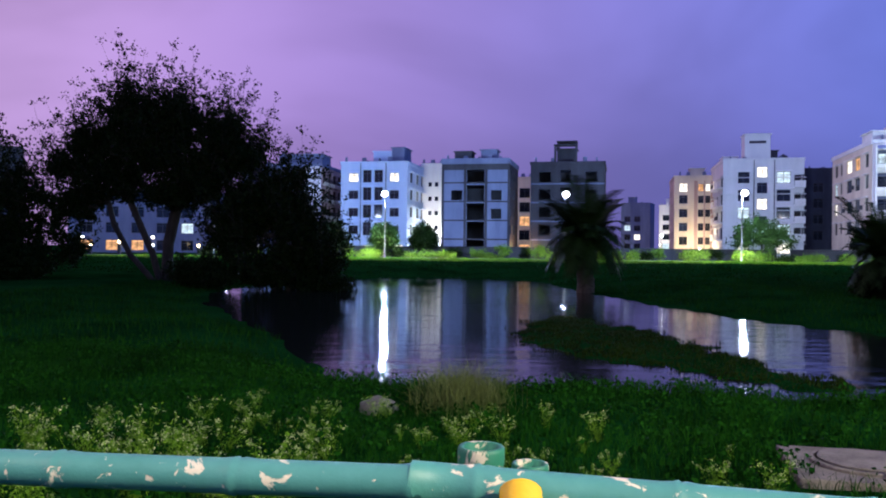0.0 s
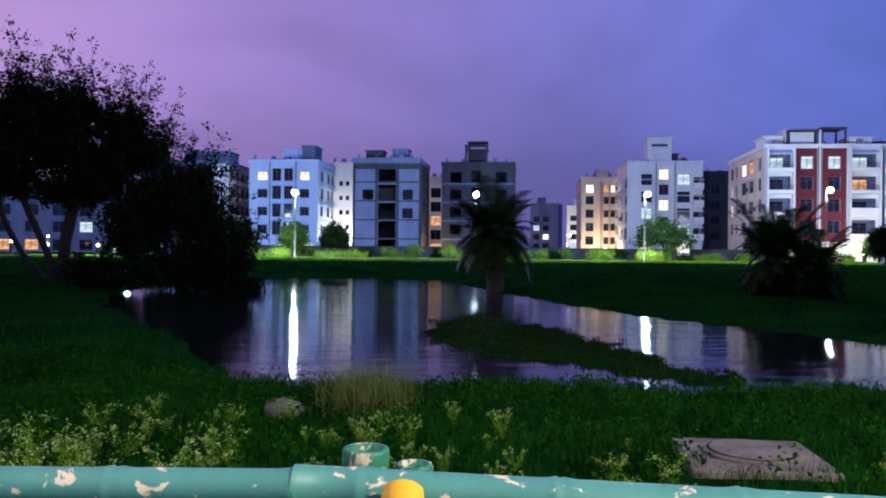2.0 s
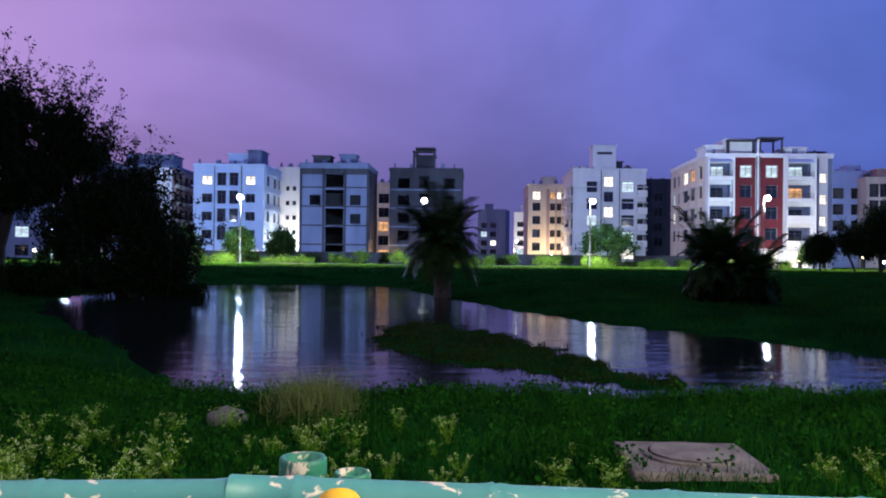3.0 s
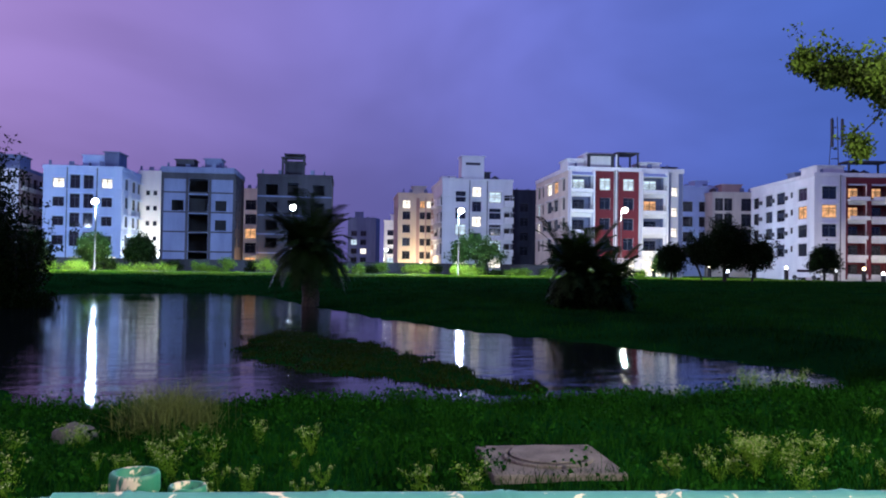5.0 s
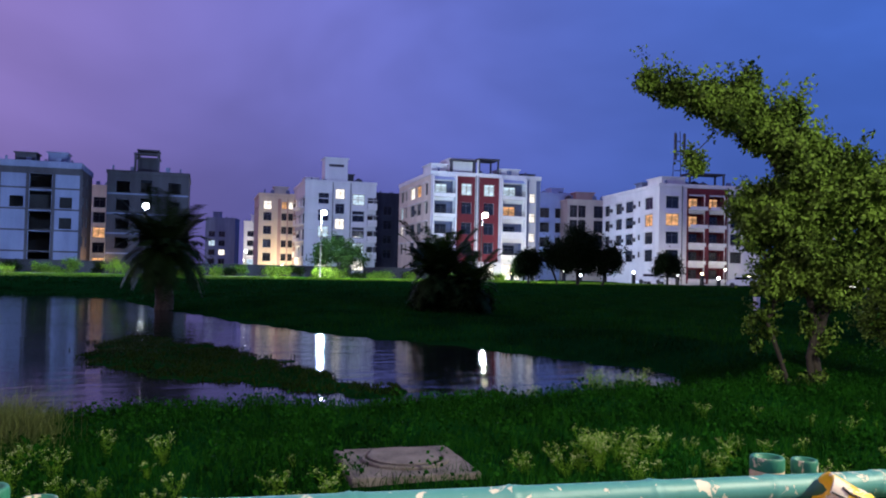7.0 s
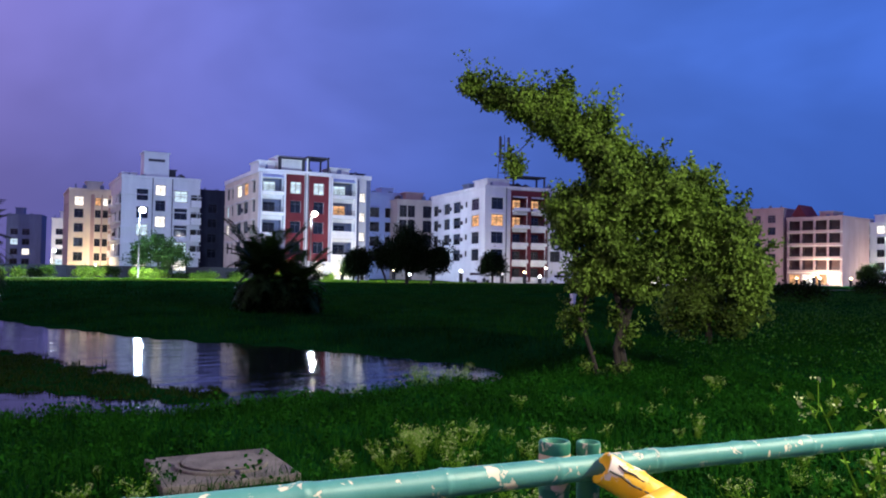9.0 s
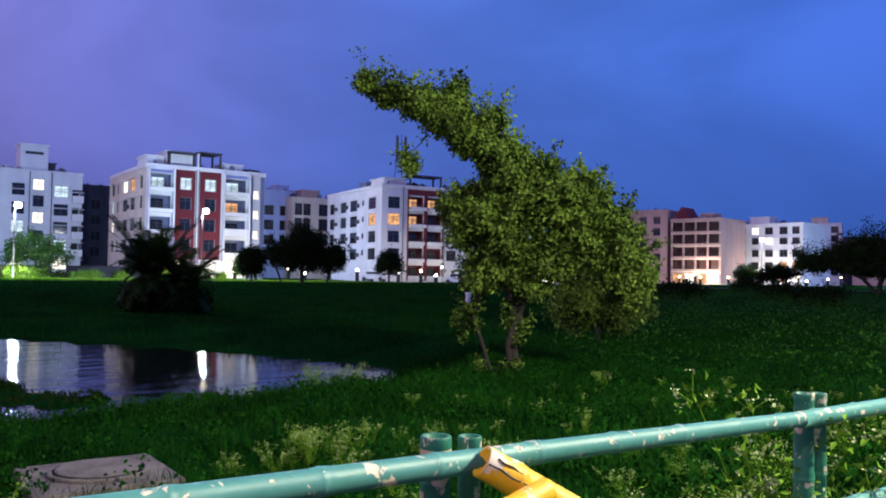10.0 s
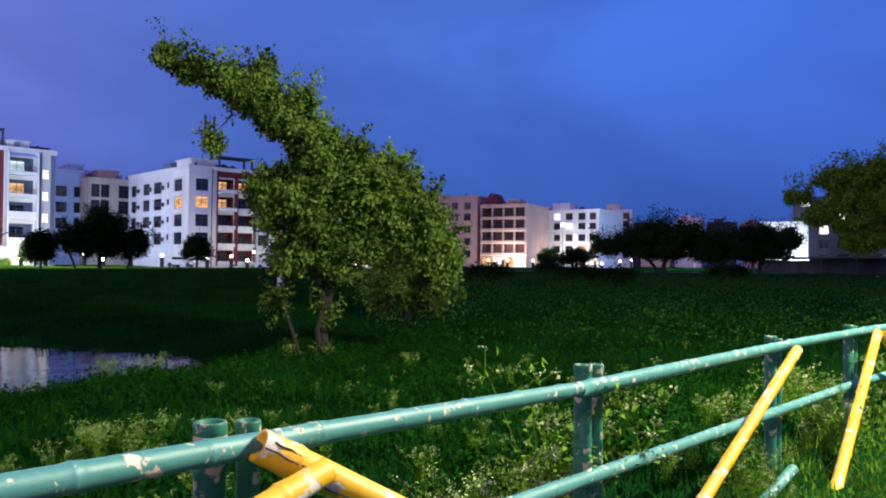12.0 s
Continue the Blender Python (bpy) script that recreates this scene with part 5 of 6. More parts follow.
palm("dark date palm with a thick trunk at the water's edge", 8.9, 45.2, 61, 2.8, 0.36, 150, 2.55, 1.55)
palm("low dark date palm clump in the field", 19.7, 35.9, 62, 1.5, 0.28, 84, 1.75, 1.8)
palm("low dark date palm shoot beside a bigger clump", 20.9, 35.3, 63, 1.1, 0.2, 70, 1.6, 1.6)
for k, (x, y) in enumerate(((19.2, 36.0), (20.3, 34.9), (21.3, 35.4), (20.0, 35.6))):
    tree("dark scrub at the foot of the palm clump", (x, y), 80 + k, [[(0, 0, 0), (0, 0, 0.4)]], [(0, 0, 0.6, 0.65, 0.65, 0.5, 1)], 80, 28, 0.16, 0.16, 0.01, M_LEAF_SHADE, name="bush", category="bush", group="field scrub")


# ---- bamboo fence ----
def culm(bm, a, b, r, node_every=0.34, start=0.1, sides=16, sag=0.0, hollow_top=False, lip=1.07):
    """A bamboo cane from a to b with swollen joints."""
    a, b = Vector(a), Vector(b)
    n = (b - a).length
    s, knots = 0.0, []
    at = start
    cuts = [(0.0, 1.0)]
    while at < n - 0.02:
        for off, k in ((-0.03, 1.0), (-0.012, 1.05), (-0.002, 1.12), (0.004, 1.02), (0.012, 1.08), (0.034, 1.0)):
            if 0 < at + off < n:
                cuts.append((at + off, k))
        at += node_every * (0.9 + 0.2 * random.random())
    if hollow_top:
        cuts = [q for q in cuts if q[0] < n - 0.06] + [(n - 0.05, 1.0), (n - 0.035, 1.0), (n - 0.028, lip), (n - 0.004, lip)]
    cuts.append((n, lip - 0.02 if hollow_top else 1.0))
    pts = [a.lerp(b, c / n) + Vector((0, 0, -sag * 4 * (c / n) * (1 - c / n))) for c, _ in cuts]
    rad = [r * k * (1.03 - 0.06 * c / n) for c, k in cuts]
    if hollow_top:
        d = (b - a).normalized()
        pts += [b, b, b - d * 0.28]
        rad += [r * 0.98, r * 0.78, r * 0.76]
        pts[-3] = b + d * 0.003
        pts[-2] = b + d * 0.002
    sweep(bm, pts, rad, sides, axis=(b - a).normalized())


def rail_top(x):
    return np.interp(x, (2.0, 3.9, 4.4, 5.0, 5.6, 6.2, 7.0, 8.1, 9.0), (1.083, 1.088, 1.087, 1.067, 1.041, 1.018, 0.985, 0.941, 0.936))


def build_fence():
    root = thing("bamboo_fence", "bamboo fence painted green with chipped paint and yellow stays", "fence", m=pose(0, 0, 0))
    R = 0.033

    def p(x, drop=0.0, out=0.0):
        return (x, float(fence_y(x)) - 0.03 + out, float(rail_top(x)) - R - drop)
    stops = (0.2, 2.35, 4.45, 6.55, 8.2, 10.9, 12.6, 15.6)
    for k, (a, b) in enumerate(zip(stops, stops[1:])):
        bm = bmesh.new()
        lift = 0.0
        culm(bm, p(a, lift), p(b + 0.12, lift), R * (0.97 if k % 2 else 1.03), 0.33, 0.12)
        part("rail", bm, M_GREEN, root, smooth=True)
    for k, (a, b) in enumerate(((0.4, 3.4), (3.3, 6.9), (6.7, 9.9), (9.7, 12.6), (12.4, 15.5))):
        bm = bmesh.new()
        culm(bm, p(a, (0.37, 0.37, 0.40, 0.43, 0.43)[k]), p(b, (0.37, 0.40, 0.43, 0.43, 0.43)[k]), R * 0.98, 0.36, 0.2)
        part("rail", bm, M_GREEN, root, smooth=True)
    for x, tops in ((2.4, (0.03, 0.0)), (4.57, (0.012, -0.016)), (6.37, (0.022, 0.007)), (8.40, (0.05, 0.04)), (10.9, (0.025, 0.0)), (12.6, (0.015, 0.0)), (14.8, (0.05, 0.02))):
        for dx, r, up in ((0.0, 0.042, tops[0]), (0.125 if x > 5 else 0.09, 0.033, tops[1])):
            y = float(fence_y(x + dx)) + 0.055
            zt = float(rail_top(x)) + up
            bm = bmesh.new()
            culm(bm, (x + dx, y, float(ground_z(x, y)) - 0.15), (x + dx, y, zt), r, 0.3, 0.2, hollow_top=True)
            post = part("post", bm, M_POST, root, smooth=True)
            if 6 < x < 7:
                # the paint is gone below the rim
                bm = bmesh.new()
                sweep(bm, [(x + dx, y, zt - 0.075), (x + dx, y, zt - 0.07), (x + dx, y, zt - 0.036), (x + dx, y, zt - 0.031)], [r * 1.0, r * 1.035, r * 1.035, r * 1.0], 16, caps=False)
                for v in bm.verts:
                    v.co.z += 0.012 * noise.noise(v.co * 30)
                part("bare_band", bm, M_CANE, post, "bare pale cane band", smooth=True)
    bm = bmesh.new()
    culm(bm, (10.05, 3.92, -0.05), (10.72, 3.80, 0.10), 0.034, 0.36, 0.15, hollow_top=True)
    part("low_rail", bm, M_GREEN, root, "short loose green cane near the ground", smooth=True)
    # yellow stays from the rail down to the road side
    for (a, b, r) in (((6.40, 4.36, 0.987), (7.86, 3.58, 0.04), 0.046), ((6.515, 4.24, 0.915), (5.0, 4.25, 0.62), 0.036), ((4.64, 4.47, 1.05), (4.655, 3.75, 0.54), 0.037),
                      ((10.62, 3.76, 0.905), (8.68, 4.09, -0.05), 0.034), ((12.75, 3.46, 0.885), (10.62, 3.56, -0.10), 0.038), ((12.85, 3.43, 0.87), (13.7, 3.0, -0.05), 0.038)):
        bm = bmesh.new()
        culm(bm, b, a, r, 0.38, 0.24, hollow_top=True, lip=1.0)
        stay = part("stay", bm, M_YELLOW, root, "yellow painted bamboo stay", smooth=True)
        if r > 0.045:
            # drying cracks that run down from the sawn end
            top, low = Vector(a), Vector(b)
            way = (low - top).normalized()
            for k, (turn, start, length) in enumerate(((0.0, 0.0, 0.22), (0.55, 0.1, 0.34), (-0.5, 0.02, 0.1))):
                out = (Vector((-0.74, -0.6, 0.3)) - way * Vector((-0.74, -0.6, 0.3)).dot(way)).normalized()
                side = Matrix.Rotation(turn, 3, way) @ out
                bm = bmesh.new()
                sweep(bm, [top + way * (start + length * q / 6) + side * (r * 1.0) + side.cross(way) * 0.003 * math.sin(q * 2.1 + k) for q in range(7)], [0.0024, 0.0034, 0.003, 0.0026, 0.002, 0.0014, 0.0006], 6)
                part("crack", bm, M_IRON, stay, "dark drying crack")
    return root


build_fence()


# ---- manhole slab, stones ----
def build_manhole():
    x, y = 7.62, 10.05
    root = thing("manhole", "weathered square concrete manhole slab with a round cover", "manhole", m=pose(x, y, -0.295, 0, 0, -8))
    bm = boxes((-0.6, -0.58, -0.3, 0.58, 0.56, 0.0), bevel=0.03)
    for v in bm.verts:
        v.co += Vector((0.04 * noise.noise(v.co * 3), 0.04 * noise.noise(v.co * 3 + Vector((5, 0, 0))), 0))
    part("slab", bm, M_SLAB, root)
    bm = bmesh.new()
    sweep(bm, [(0, 0, -0.05), (0, 0, 0.02), (0, 0, 0.03), (0, 0, 0.03), (0, 0, 0.012), (0, 0, 0.012), (0, 0, 0.03)], [0.42, 0.42, 0.41, 0.375, 0.37, 0.362, 0.357], 40, caps=False)
    part("cover_rim", bm, M_SLAB, root, "dark cover rim", smooth=False)
    bm = bmesh.new()
    sweep(bm, [(0, 0, 0.0), (0, 0, 0.04), (0, 0, 0.045)], [0.352, 0.352, 0.335], 40)
    part("cover", bm, M_SLAB, root)
    return root


build_manhole()


def stone(x, y, r, seed):
    bm = bmesh.new()
    bmesh.ops.create_icosphere(bm, subdivisions=3, radius=r)
    for v in bm.verts:
        v.co *= 1 + 0.35 * noise.noise(v.co * (1.4 / r) + Vector((seed, 0, 0)))
        v.co.z *= 0.6
    ob = mesh_ob("stone", bm, M_STONE, smooth=True)
    ob.matrix_basis = pose(x, y, float(ground_z(x, y)) + r * 0.22, 0, 0, seed * 40)
    return tagged(ob, "pale rough stone lying in the grass", "stone", "stones")


stone(3.2, 12.3, 0.22, 1)


# ---- boundary wall, road, hedges along the far road ----
def build_far_road():
    bm = bmesh.new()
    line = ((-120, 97.5), (-9, 99), (33, 99), (52, 98), (70, 88), (84, 72), (110, 45), (128, 20), (140, -20))
    last = None
    for x, y in line:
        d = 2.6
        row = [bm.verts.new((x + k * 0.4, y + k, float(ground_z(x, y)) + 0.06)) for k in (-d, d)]
        if last:
            bm.faces.new((last[0], row[0], row[1], last[1]))
        last = row
    return tagged(mesh_ob("road", bm, M_ROAD), "narrow asphalt road along the field", "road", kind="structure")


build_far_road()


def wall_run(name, label, a, b, h, mat, thick=0.25):
    a, b = Vector((*a, 0)), Vector((*b, 0))
    n = (b - a).length
    root = thing(name, label, "wall", "boundary walls", pose(a.x, a.y, float(ground_z(a.x, a.y)) - 0.1, 0, 0, math.degrees(math.atan2(b.y - a.y, b.x - a.x))))
    part("wall_panel", boxes((0, 0, 0, n, thick, h), bevel=0.02), mat, root)
    part("coping", boxes((-0.05, -0.05, h + 0.003, n + 0.05, thick + 0.05, h + 0.1)), mat, root)
    k = 0.0
    while k < n:
        part("pier", boxes((k, -0.1, 0.0, k + 0.35, -0.004, h - 0.01)), mat, root)
        k += 3.2
    return root


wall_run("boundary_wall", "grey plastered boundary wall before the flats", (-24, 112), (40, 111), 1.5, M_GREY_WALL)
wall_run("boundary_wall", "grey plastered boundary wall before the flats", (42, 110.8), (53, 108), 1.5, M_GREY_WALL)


def hedge(x, y, seed, r, h, mat=None):
    return tree("low leafy roadside shrub", (x, y), seed, [[(0, 0, 0), (0, 0, h * 0.4)]], [(0, 0, h * 0.6, r, r * 0.7, h * 0.5, 1)], 26, 26, 0.2, 0.16, 0.01, mat or M_LEAF, name="shrub", category="shrub", group="roadside shrubs")


for k in range(46):
    x = -32 + k * 1.95 + random.uniform(-0.6, 0.6)
    hedge(x, 101.5 + random.uniform(-1.0, 4.5) - max(0, x - 40) * 0.55, 200 + k, random.uniform(0.7, 1.6), random.uniform(0.6, 1.5), M_LEAF if k % 4 else M_LEAF_SHADE)


# ---- parked cars ----
M_CAR = mottled("white_car_paint", (0.6, 0.6, 0.62), (0.75, 0.75, 0.76), rough=0.25, bump=0)


def car(x, y, turn, label):
    root = thing("car", label, "car", "parked cars", pose(x, y, float(ground_z(x, y)) + 0.05, 0, 0, turn))
    bm = bmesh.new()
    prof = ((-2.0, 0.3), (-2.05, 0.7), (-1.85, 0.9), (-1.1, 0.98), (-0.55, 1.42), (0.75, 1.45), (1.4, 1.0), (1.95, 0.85), (2.05, 0.6), (2.0, 0.3))
    sides = [[bm.verts.new((a, s * (0.8 - 0.12 * max(0, z - 0.9)), z)) for a, z in prof] for s in (-1, 1)]
    bm.faces.new(sides[0]), bm.faces.new(sides[1][::-1])
    for k in range(len(prof)):
        q = (k + 1) % len(prof)
        bm.faces.new((sides[0][k], sides[1][k], sides[1][q], sides[0][q]))
    body = part("body", bm, M_CAR, root)
    for s in (-1, 1):
        part("side_window", boxes((-0.85, s * 0.79 - 0.01, 1.0, 0.95, s * 0.79 + 0.01, 1.33)), M_GLASS, body)
        for a in (-1.25, 1.25):
            bm = bmesh.new()
            sweep(bm, [(a, s * 0.62, 0.3), (a, s * 0.82, 0.3)], [0.31, 0.31], 18)
            part("wheel", bm, M_TANK, root)
        part("headlight", boxes((1.9, s * 0.62 - 0.15, 0.62, 2.06, s * 0.62 + 0.15, 0.76)), M_FRAME, root)
    return root


car(78.9, 93.6, 120, "white parked saloon car by the road")
car(84.5, 82.0, 120, "white parked car before the flats")
car(144.4, 15.5, 70, "white parked car on the far road")


# ---- weeds and grass ----
def weed(seed, h, stems, flowers, mat):
    """A tall leafy weed with clusters of tiny white florets."""
    rng = np.random.default_rng(seed)
    root = thing("flowering_weed", "leafy green weed with tiny white flower heads", "weed", "weeds by the fence", pose(0, 0, -30))
    v, f, lv, heads = [], [], [], []
    for k in range(stems):
        a, t = rng.random() * 6.28, 0.15 + 0.45 * rng.random()
        top = np.array((math.cos(a) * t * h, math.sin(a) * t * h, h * (0.7 + 0.35 * rng.random())))
        for q in range(5):
            s0, s1 = q / 5, (q + 1) / 5
            p0, p1 = top * (s0 ** 1.2, s0 ** 1.2, s0), top * (s1 ** 1.2, s1 ** 1.2, s1)
            b = len(v)
            w = 0.004 * (1 - 0.6 * s0)
            v += [p0 - (w, 0, 0), p0 + (w, 0, 0), p1 + (w, 0, 0), p1 - (w, 0, 0), p0 - (0, w, 0), p0 + (0, w, 0), p1 + (0, w, 0), p1 - (0, w, 0)]
            f += [(b, b + 1, b + 2, b + 3), (b + 4, b + 5, b + 6, b + 7)]
            lv.append(p1)
        for q in range(flowers):
            o = top + rng.normal(size=3) * (0.07, 0.07, 0.05) * h
            heads.append(o)
            b = len(v)
            v += [top - (0.0015, 0, 0.05 * h), top + (0.0015, 0, -0.05 * h), o + (0.001, 0, 0), o - (0.001, 0, 0)]
            f.append((b, b + 1, b + 2, b + 3))
    ob = new("stalk", raw_mesh("stalk", np.array(v), np.array(f), mat))
    ob.parent = root
    lvv, lf = leaf_cloud(rng, np.array(lv), 12, 0.075 * h, 0.045 * h + 0.008, 0.009 * h + 0.002, 0.1)
    ob["kind"] = "stuff"
    ob = new("foliage", raw_mesh("foliage", lvv, lf, mat))
    ob.parent = root
    ob["kind"] = "stuff"
    if heads:
        hv, hf = leaf_cloud(rng, np.array(heads), 5, 0.008, 0.011, 0.005, -0.8)
        ob = new("blossom", raw_mesh("blossom", hv, hf, M_FLOWER))
        ob.parent = root
        ob["kind"] = "stuff"
    return root


WEEDS = [weed(1, 0.36, 8, 4, M_WEED), weed(2, 0.44, 9, 5, M_WEED), weed(3, 0.26, 8, 2, M_WEED), weed(4, 0.5, 8, 6, M_WEED)]
PATCHES = ((1.2, 10.0, 1.3, 0.7, 10, 0.8), (2.4, 9.2, 1.0, 0.6, 10, 0.8), (9.5, 9.6, 0.8, 0.3, 20, 0.55), (13.6, 14.7, 0.9, 0.5, 10, 0.9), (7.6, 5.0, 0.7, 0.25, 8, 0.9), (9.6, 4.9, 0.9, 0.35, 5, 0.9),
           (11.5, 4.5, 1.2, 0.5, 5, 0.9), (13.8, 5.4, 2.0, 0.9, 8, 0.8), (13.8, 4.0, 1.6, 0.4, 8, 0.9), (5.7, 5.5, 0.8, 0.3, 5, 0.8), (0.2, 7.5, 1.2, 0.8, 8, 0.9), (8.2, 4.55, 0.3, 0.1, 5, 1.1),
           (3.4, 8.3, 1.3, 0.8, 12, 0.6), (5.2, 9.4, 1.2, 0.9, 12, 0.55), (6.2, 7.4, 0.9, 0.7, 8, 0.55), (3.0, 11.6, 1.6, 0.6, 8, 0.6), (10.8, 7.4, 1.6, 1.0, 14, 0.55), (16.0, 7.6, 3.0, 1.2, 22, 0.5), (12.2, 3.9, 0.9, 0.25, 7, 0.8), (10.0, 4.0, 0.7, 0.15, 7, 0.6), (8.66, 4.46, 0.1, 0.05, 5, 1.45), (0.8, 8.8, 1.6, 1.0, 14, 0.6), (2.0, 10.8, 1.4, 0.8, 14, 0.5), (4.2, 10.6, 1.0, 0.6, 12, 0.5), (7.0, 8.6, 0.8, 0.5, 10, 0.45), (10.2, 9.2, 0.9, 0.5, 18, 0.5), (7.5, 4.75, 0.35, 0.12, 8, 0.8), (8.0, 4.9, 0.5, 0.2, 6, 0.7), (14.2, 10.6, 2.5, 0.8, 14, 0.45))
rng = np.random.default_rng(77)
used = set()
for px, py, sx, sy, n, size in PATCHES:
    for k in range(n):
        x, y = px + rng.normal() * sx * 0.8, py + rng.normal() * sy * 0.75
        w = int(rng.integers(4))
        if math.hypot(x - 7.62, y - 10.05) < 0.95:
            x += 1.6
        z = float(ground_z(x, y))
        m = pose(x, y, z, rng.normal() * 5, rng.normal() * 5, rng.random() * 360) @ Matrix.Scale(float(size * (0.65 + 0.55 * rng.random())), 4)
        if w not in used:
            used.add(w)
            WEEDS[w].matrix_basis = m
        else:
            c = copy_thing(WEEDS[w], Matrix.Identity(4))
            c.matrix_basis = m


def blades(name, label, x, y, h, w, seed, mat, lean_by=0.35):
    """Grass as thin bent blades, two quads each."""
    r = np.random.default_rng(seed)
    n = len(x)
    z = ground_z(x, y)
    keep = z > WATER + 0.01
    x, y, z, h = x[keep], y[keep], z[keep] - 0.02, h[keep]
    n = len(x)
    a, b = r.random(n) * 2 * np.pi, r.random(n) * 2 * np.pi
    s = np.stack([np.cos(a), np.sin(a), np.zeros(n)], 1) * (w * (0.7 + 0.6 * r.random(n)))[:, None]
    tilt = (r.random(n) * lean_by * h)[:, None] * np.stack([np.cos(b), np.sin(b), np.zeros(n)], 1)
    p = np.stack([x, y, z], 1)
    mid = p + tilt * 0.35 + np.stack([np.zeros(n), np.zeros(n), h * 0.6], 1)
    tip = p + tilt * 1.2 + np.stack([np.zeros(n), np.zeros(n), h], 1)
    v = np.stack([p - s, p + s, mid + s * 0.75, mid - s * 0.75, tip], 1).reshape(-1, 3)
    k = np.arange(n)[:, None] * 5
    f = np.concatenate([k + np.array([0, 1, 2]), k + np.array([0, 2, 3]), k + np.array([3, 2, 4])], 1).reshape(-1, 3)
    return tagged(new(name, raw_mesh(name, v, f, mat)), label, "grass", kind="stuff")


def scatter(seed, n, x0, x1, y0, y1, clump=0.35):
    r = np.random.default_rng(seed)
    x, y = x0 + (x1 - x0) * r.random(n), y0 + (y1 - y0) * r.random(n)
    lump = 0.5 + 0.5 * waves(x * 1.7, y * 1.7) / 1.5
    keep = (r.random(n) < (1 - clump) + clump * 2 * lump) & (y > fence_y(x) + 0.12) & (np.maximum(np.abs(x - 7.62), np.abs(y - 10.05)) > 0.47) & (signed(BANK, x, y) < -0.7)
    return x[keep], y[keep], r, lump[keep]


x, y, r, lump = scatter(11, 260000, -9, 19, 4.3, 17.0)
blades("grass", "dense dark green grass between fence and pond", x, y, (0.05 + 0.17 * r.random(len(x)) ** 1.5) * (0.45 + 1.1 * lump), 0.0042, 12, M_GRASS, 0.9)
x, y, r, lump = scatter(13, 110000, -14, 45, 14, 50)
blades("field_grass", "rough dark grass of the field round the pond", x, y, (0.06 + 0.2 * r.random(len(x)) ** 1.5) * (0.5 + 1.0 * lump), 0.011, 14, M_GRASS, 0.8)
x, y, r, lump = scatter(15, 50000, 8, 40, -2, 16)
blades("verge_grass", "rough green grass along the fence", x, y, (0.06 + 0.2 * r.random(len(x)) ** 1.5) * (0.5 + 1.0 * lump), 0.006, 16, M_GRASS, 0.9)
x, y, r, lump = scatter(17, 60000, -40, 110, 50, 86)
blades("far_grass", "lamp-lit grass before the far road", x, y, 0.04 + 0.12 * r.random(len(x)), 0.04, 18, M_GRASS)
# verge along the far road, its lamplight painted into a brighter grass colour
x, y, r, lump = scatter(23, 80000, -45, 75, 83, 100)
blades("roadside_grass", "roadside grass and herbs, lamplight painted into their green", x, y, 0.06 + 0.22 * r.random(len(x)) * lump, 0.03, 24, M_LIT_GRASS)
# broad-leaved ground cover between the grass
x, y, r, lump = scatter(25, 9000, -8, 32, 4.8, 17.5, 0.9)
z = ground_z(x, y)
x, y, z = x[z > WATER + 0.05], y[z > WATER + 0.05], z[z > WATER + 0.05]
v, f = leaf_cloud(r, np.stack([x, y, z + 0.06 + 0.1 * r.random(len(x))], 1), 12, 0.055, 0.05, 0.018, -0.3)
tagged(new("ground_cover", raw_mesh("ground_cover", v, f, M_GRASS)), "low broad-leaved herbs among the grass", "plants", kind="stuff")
# low tufts of herbs in the eastern field
x, y, r, lump = scatter(31, 3400, 11, 75, -8, 36, 1.0)
z = ground_z(x, y)
ok = (z > WATER + 0.1) & (y > fence_y(x) + 0.6) & (np.hypot(x - 4.7, y - 3.0) > 17) & (y < 0.55 * x + 4)
x, y, z = x[ok], y[ok], z[ok]
v, f = leaf_cloud(r, np.stack([x, y, z + 0.08 + 0.22 * r.random(len(x)) ** 2], 1), 40, 0.34, 0.075, 0.022, -0.3)
tagged(new("field_herbs", raw_mesh("field_herbs", v, f, M_FIELD)), "scattered low tufts of herbs in the eastern field", "plants", kind="stuff")
# grass on the road side of the fence, brighter colour standing for lamplight
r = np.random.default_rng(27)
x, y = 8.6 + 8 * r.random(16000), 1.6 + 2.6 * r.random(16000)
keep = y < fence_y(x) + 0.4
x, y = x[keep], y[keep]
blades("roadside_verge", "road verge grass, lamplight painted into its yellow-green", x, y, 0.03 + 0.08 * r.random(len(x)), 0.005, 28, M_LIT_GRASS, 0.8)
# rank growth on the bank in the pond
r = np.random.default_rng(19)
x, y = 4 + 10 * r.random(110000), 15 + 15 * r.random(110000)
e = signed(BANK, x, y)
x, y = x[e > -0.45], y[e > -0.45]
patchy = r.random(len(x)) < 0.3 + 0.5 * (waves(x * 2.1, y * 2.1) > 0)
x, y = x[patchy], y[patchy]
blades("bank_weeds", "low dark water weeds on a mud bank in the pond", x, y, 0.02 + 0.08 * r.random(len(x)), 0.012, 20, M_BANK, 1.0)
# pale dry tuft in front of the water
r = np.random.default_rng(21)
x, y = 4.15 + r.normal(size=2400) * 0.22, 12.2 + r.normal(size=2400) * 0.25
blades("dry_grass", "tall pale dry grass tuft by the pond", x, y, 0.15 + 0.55 * r.random(2400) ** 1.5, 0.0026, 22, M_DRY, 1.1)


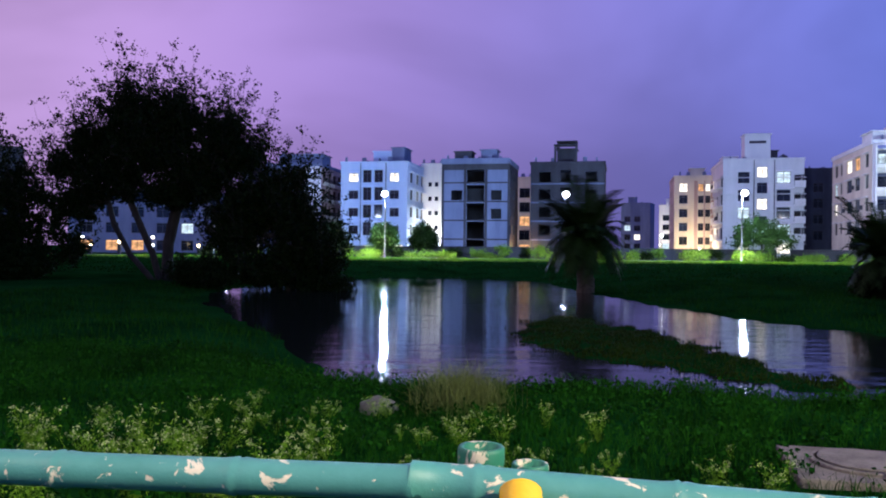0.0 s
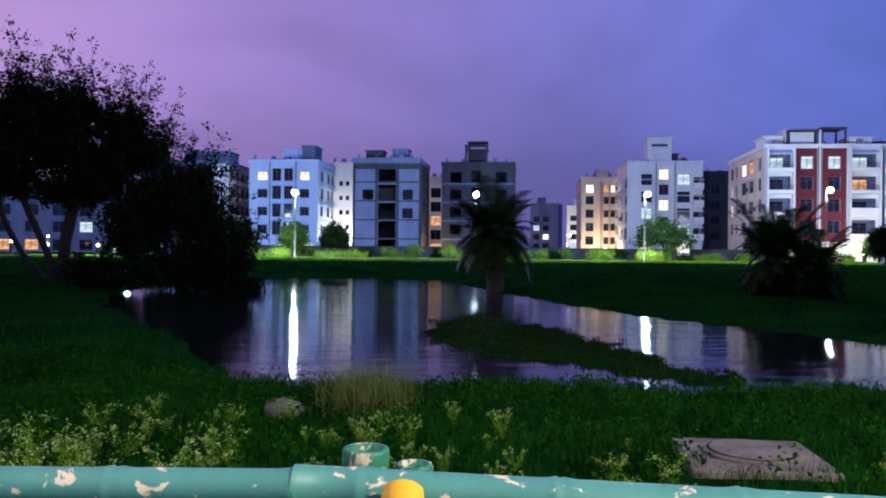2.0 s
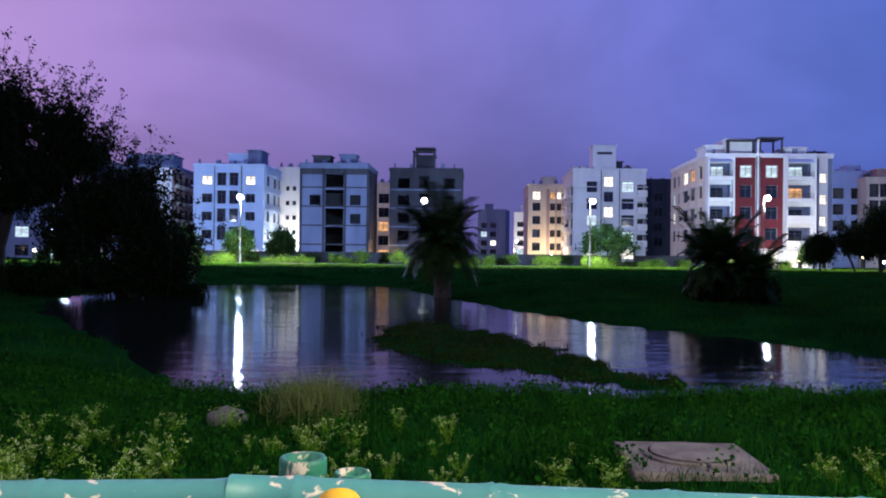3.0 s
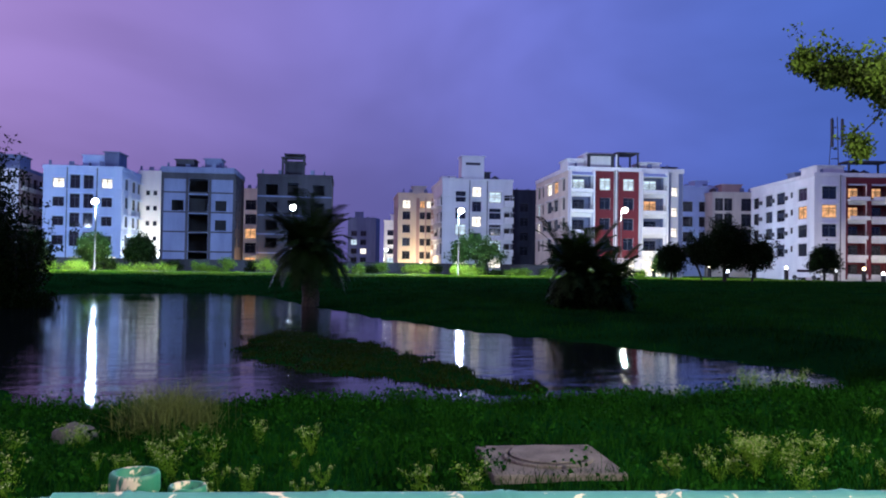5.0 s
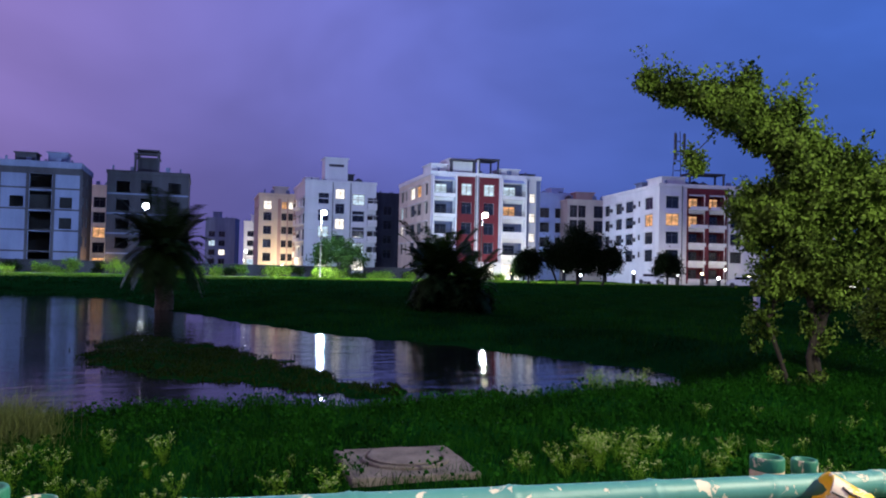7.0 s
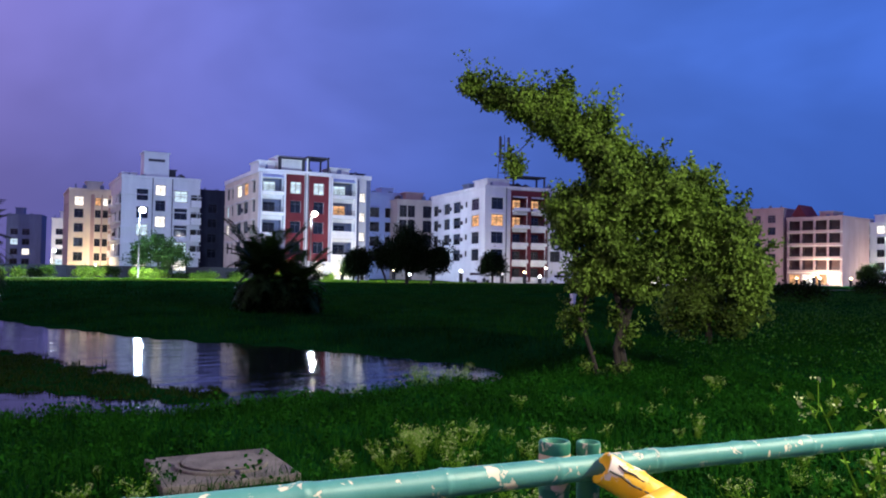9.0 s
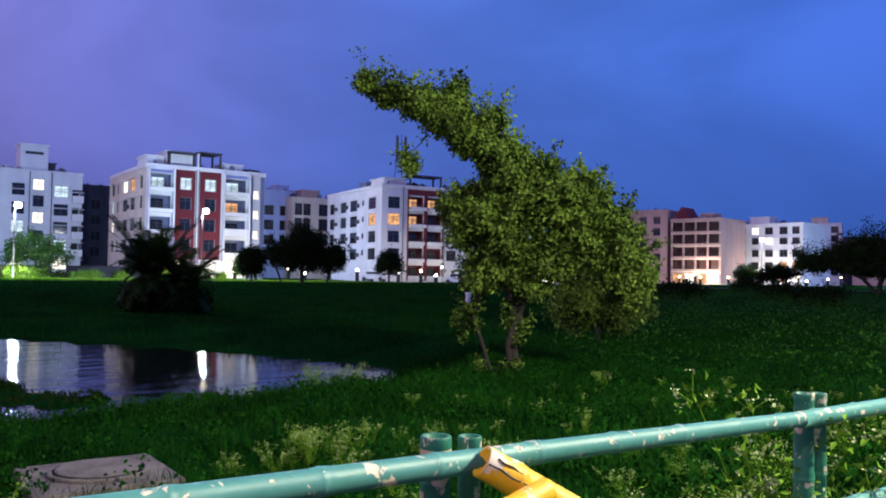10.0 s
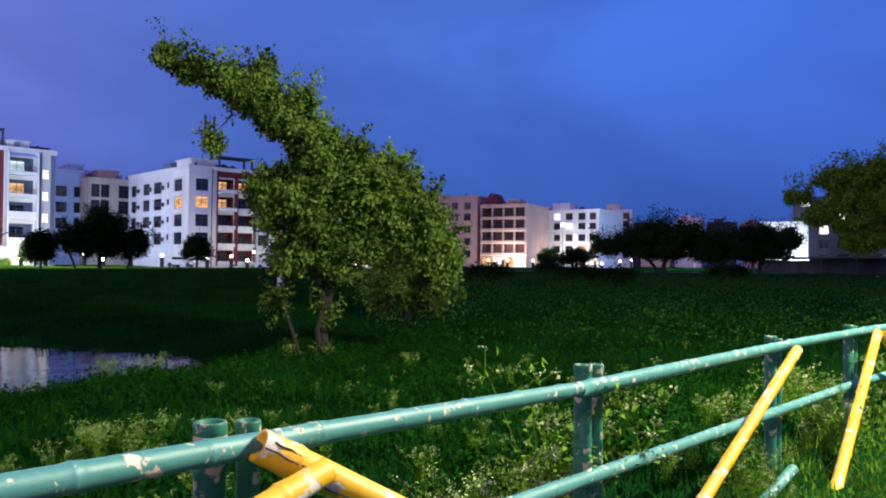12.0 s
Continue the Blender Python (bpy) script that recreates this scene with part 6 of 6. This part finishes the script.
# ---- far details ----
def mast(x, y, z0, height):
    """A lattice aerial mast with panel antennas."""
    root = thing("aerial_mast", "steel lattice mast with panel antennas on a roof", "mast", m=pose(x, y, z0, 0, 0, 20))
    for k in range(3):
        a = 2 * math.pi * k / 3
        bm = bmesh.new()
        sweep(bm, [(1.0 * math.cos(a), 1.0 * math.sin(a), 0), (0.45 * math.cos(a), 0.45 * math.sin(a), height)], [0.06, 0.05], 6)
        part("leg", bm, M_IRON, root)
        bm = bmesh.new()
        sweep(bm, [(0.9 * math.cos(a + 1), 0.9 * math.sin(a + 1), height * 0.6), (0.9 * math.cos(a + 1), 0.9 * math.sin(a + 1), height * 0.97)], [0.22, 0.22], 8)
        part("antenna", bm, M_FRAME, root)
    for k in range(1, 7):
        z, r = height * k / 7, 0.7 - 0.25 * k / 7
        bm = bmesh.new()
        sweep(bm, [(r * math.cos(a), r * math.sin(a), z) for a in (0, 2.094, 4.189, 6.283)], [0.04] * 4, 5)
        part("brace", bm, M_IRON, root)
    return root


mast(91.5, 103.0, 13.6, 10.8)


def build_marker():
    x, y = 38.4, 35.4
    root = thing("marker_post", "short white marker post in the field", "post", m=pose(x, y, float(ground_z(x, y)) - 0.1))
    part("post", boxes((-0.12, -0.12, 0, 0.12, 0.12, 0.75), bevel=0.03), M_WHITE, root)
    part("cap", boxes((-0.14, -0.14, 0.755, 0.14, 0.14, 0.82), bevel=0.02), M_WHITE, root)


build_marker()


def build_shelter():
    """A long low open shed with a strip of light under its roof."""
    root = thing("roadside_shed", "long low dark shed with a strip of light", "shed", m=pose(141.0, 31.0, 0.15, 0, 0, -103))
    part("roof", boxes((0, 0, 2.4, 42, 3.5, 2.62), bevel=0.02), M_IRON, root)
    part("back_wall", boxes((0, 3.2, 0, 42, 3.4, 2.39)), M_RAW_DARK_SHADE, root)
    for k in range(9):
        part("post", boxes((k * 5.2, 0.1, 0, k * 5.2 + 0.15, 0.25, 2.39)), M_IRON, root)
    for a, b in ((1.0, 4.5), (5.5, 8.6)):
        part("tube_light", boxes((a, 0.3, 2.1, b, 0.34, 2.15)), M_GATE, root, "glowing tube light")
    return root


build_shelter()
for k, (x, y) in enumerate(((60.0, 24.0), (66.0, 29.0), (78.0, 20.0), (58.0, 33.0), (84.0, 40.0))):
    tree("low dark scrub in the field", (x, y), 300 + k, [[(0, 0, 0), (0, 0, 0.4)]], [(0, 0, 0.6, 1.8, 1.8, 0.5, 1)], 90, 30, 0.25, 0.2, 0.01, M_LEAF_SHADE, name="bush", category="bush", group="field scrub")
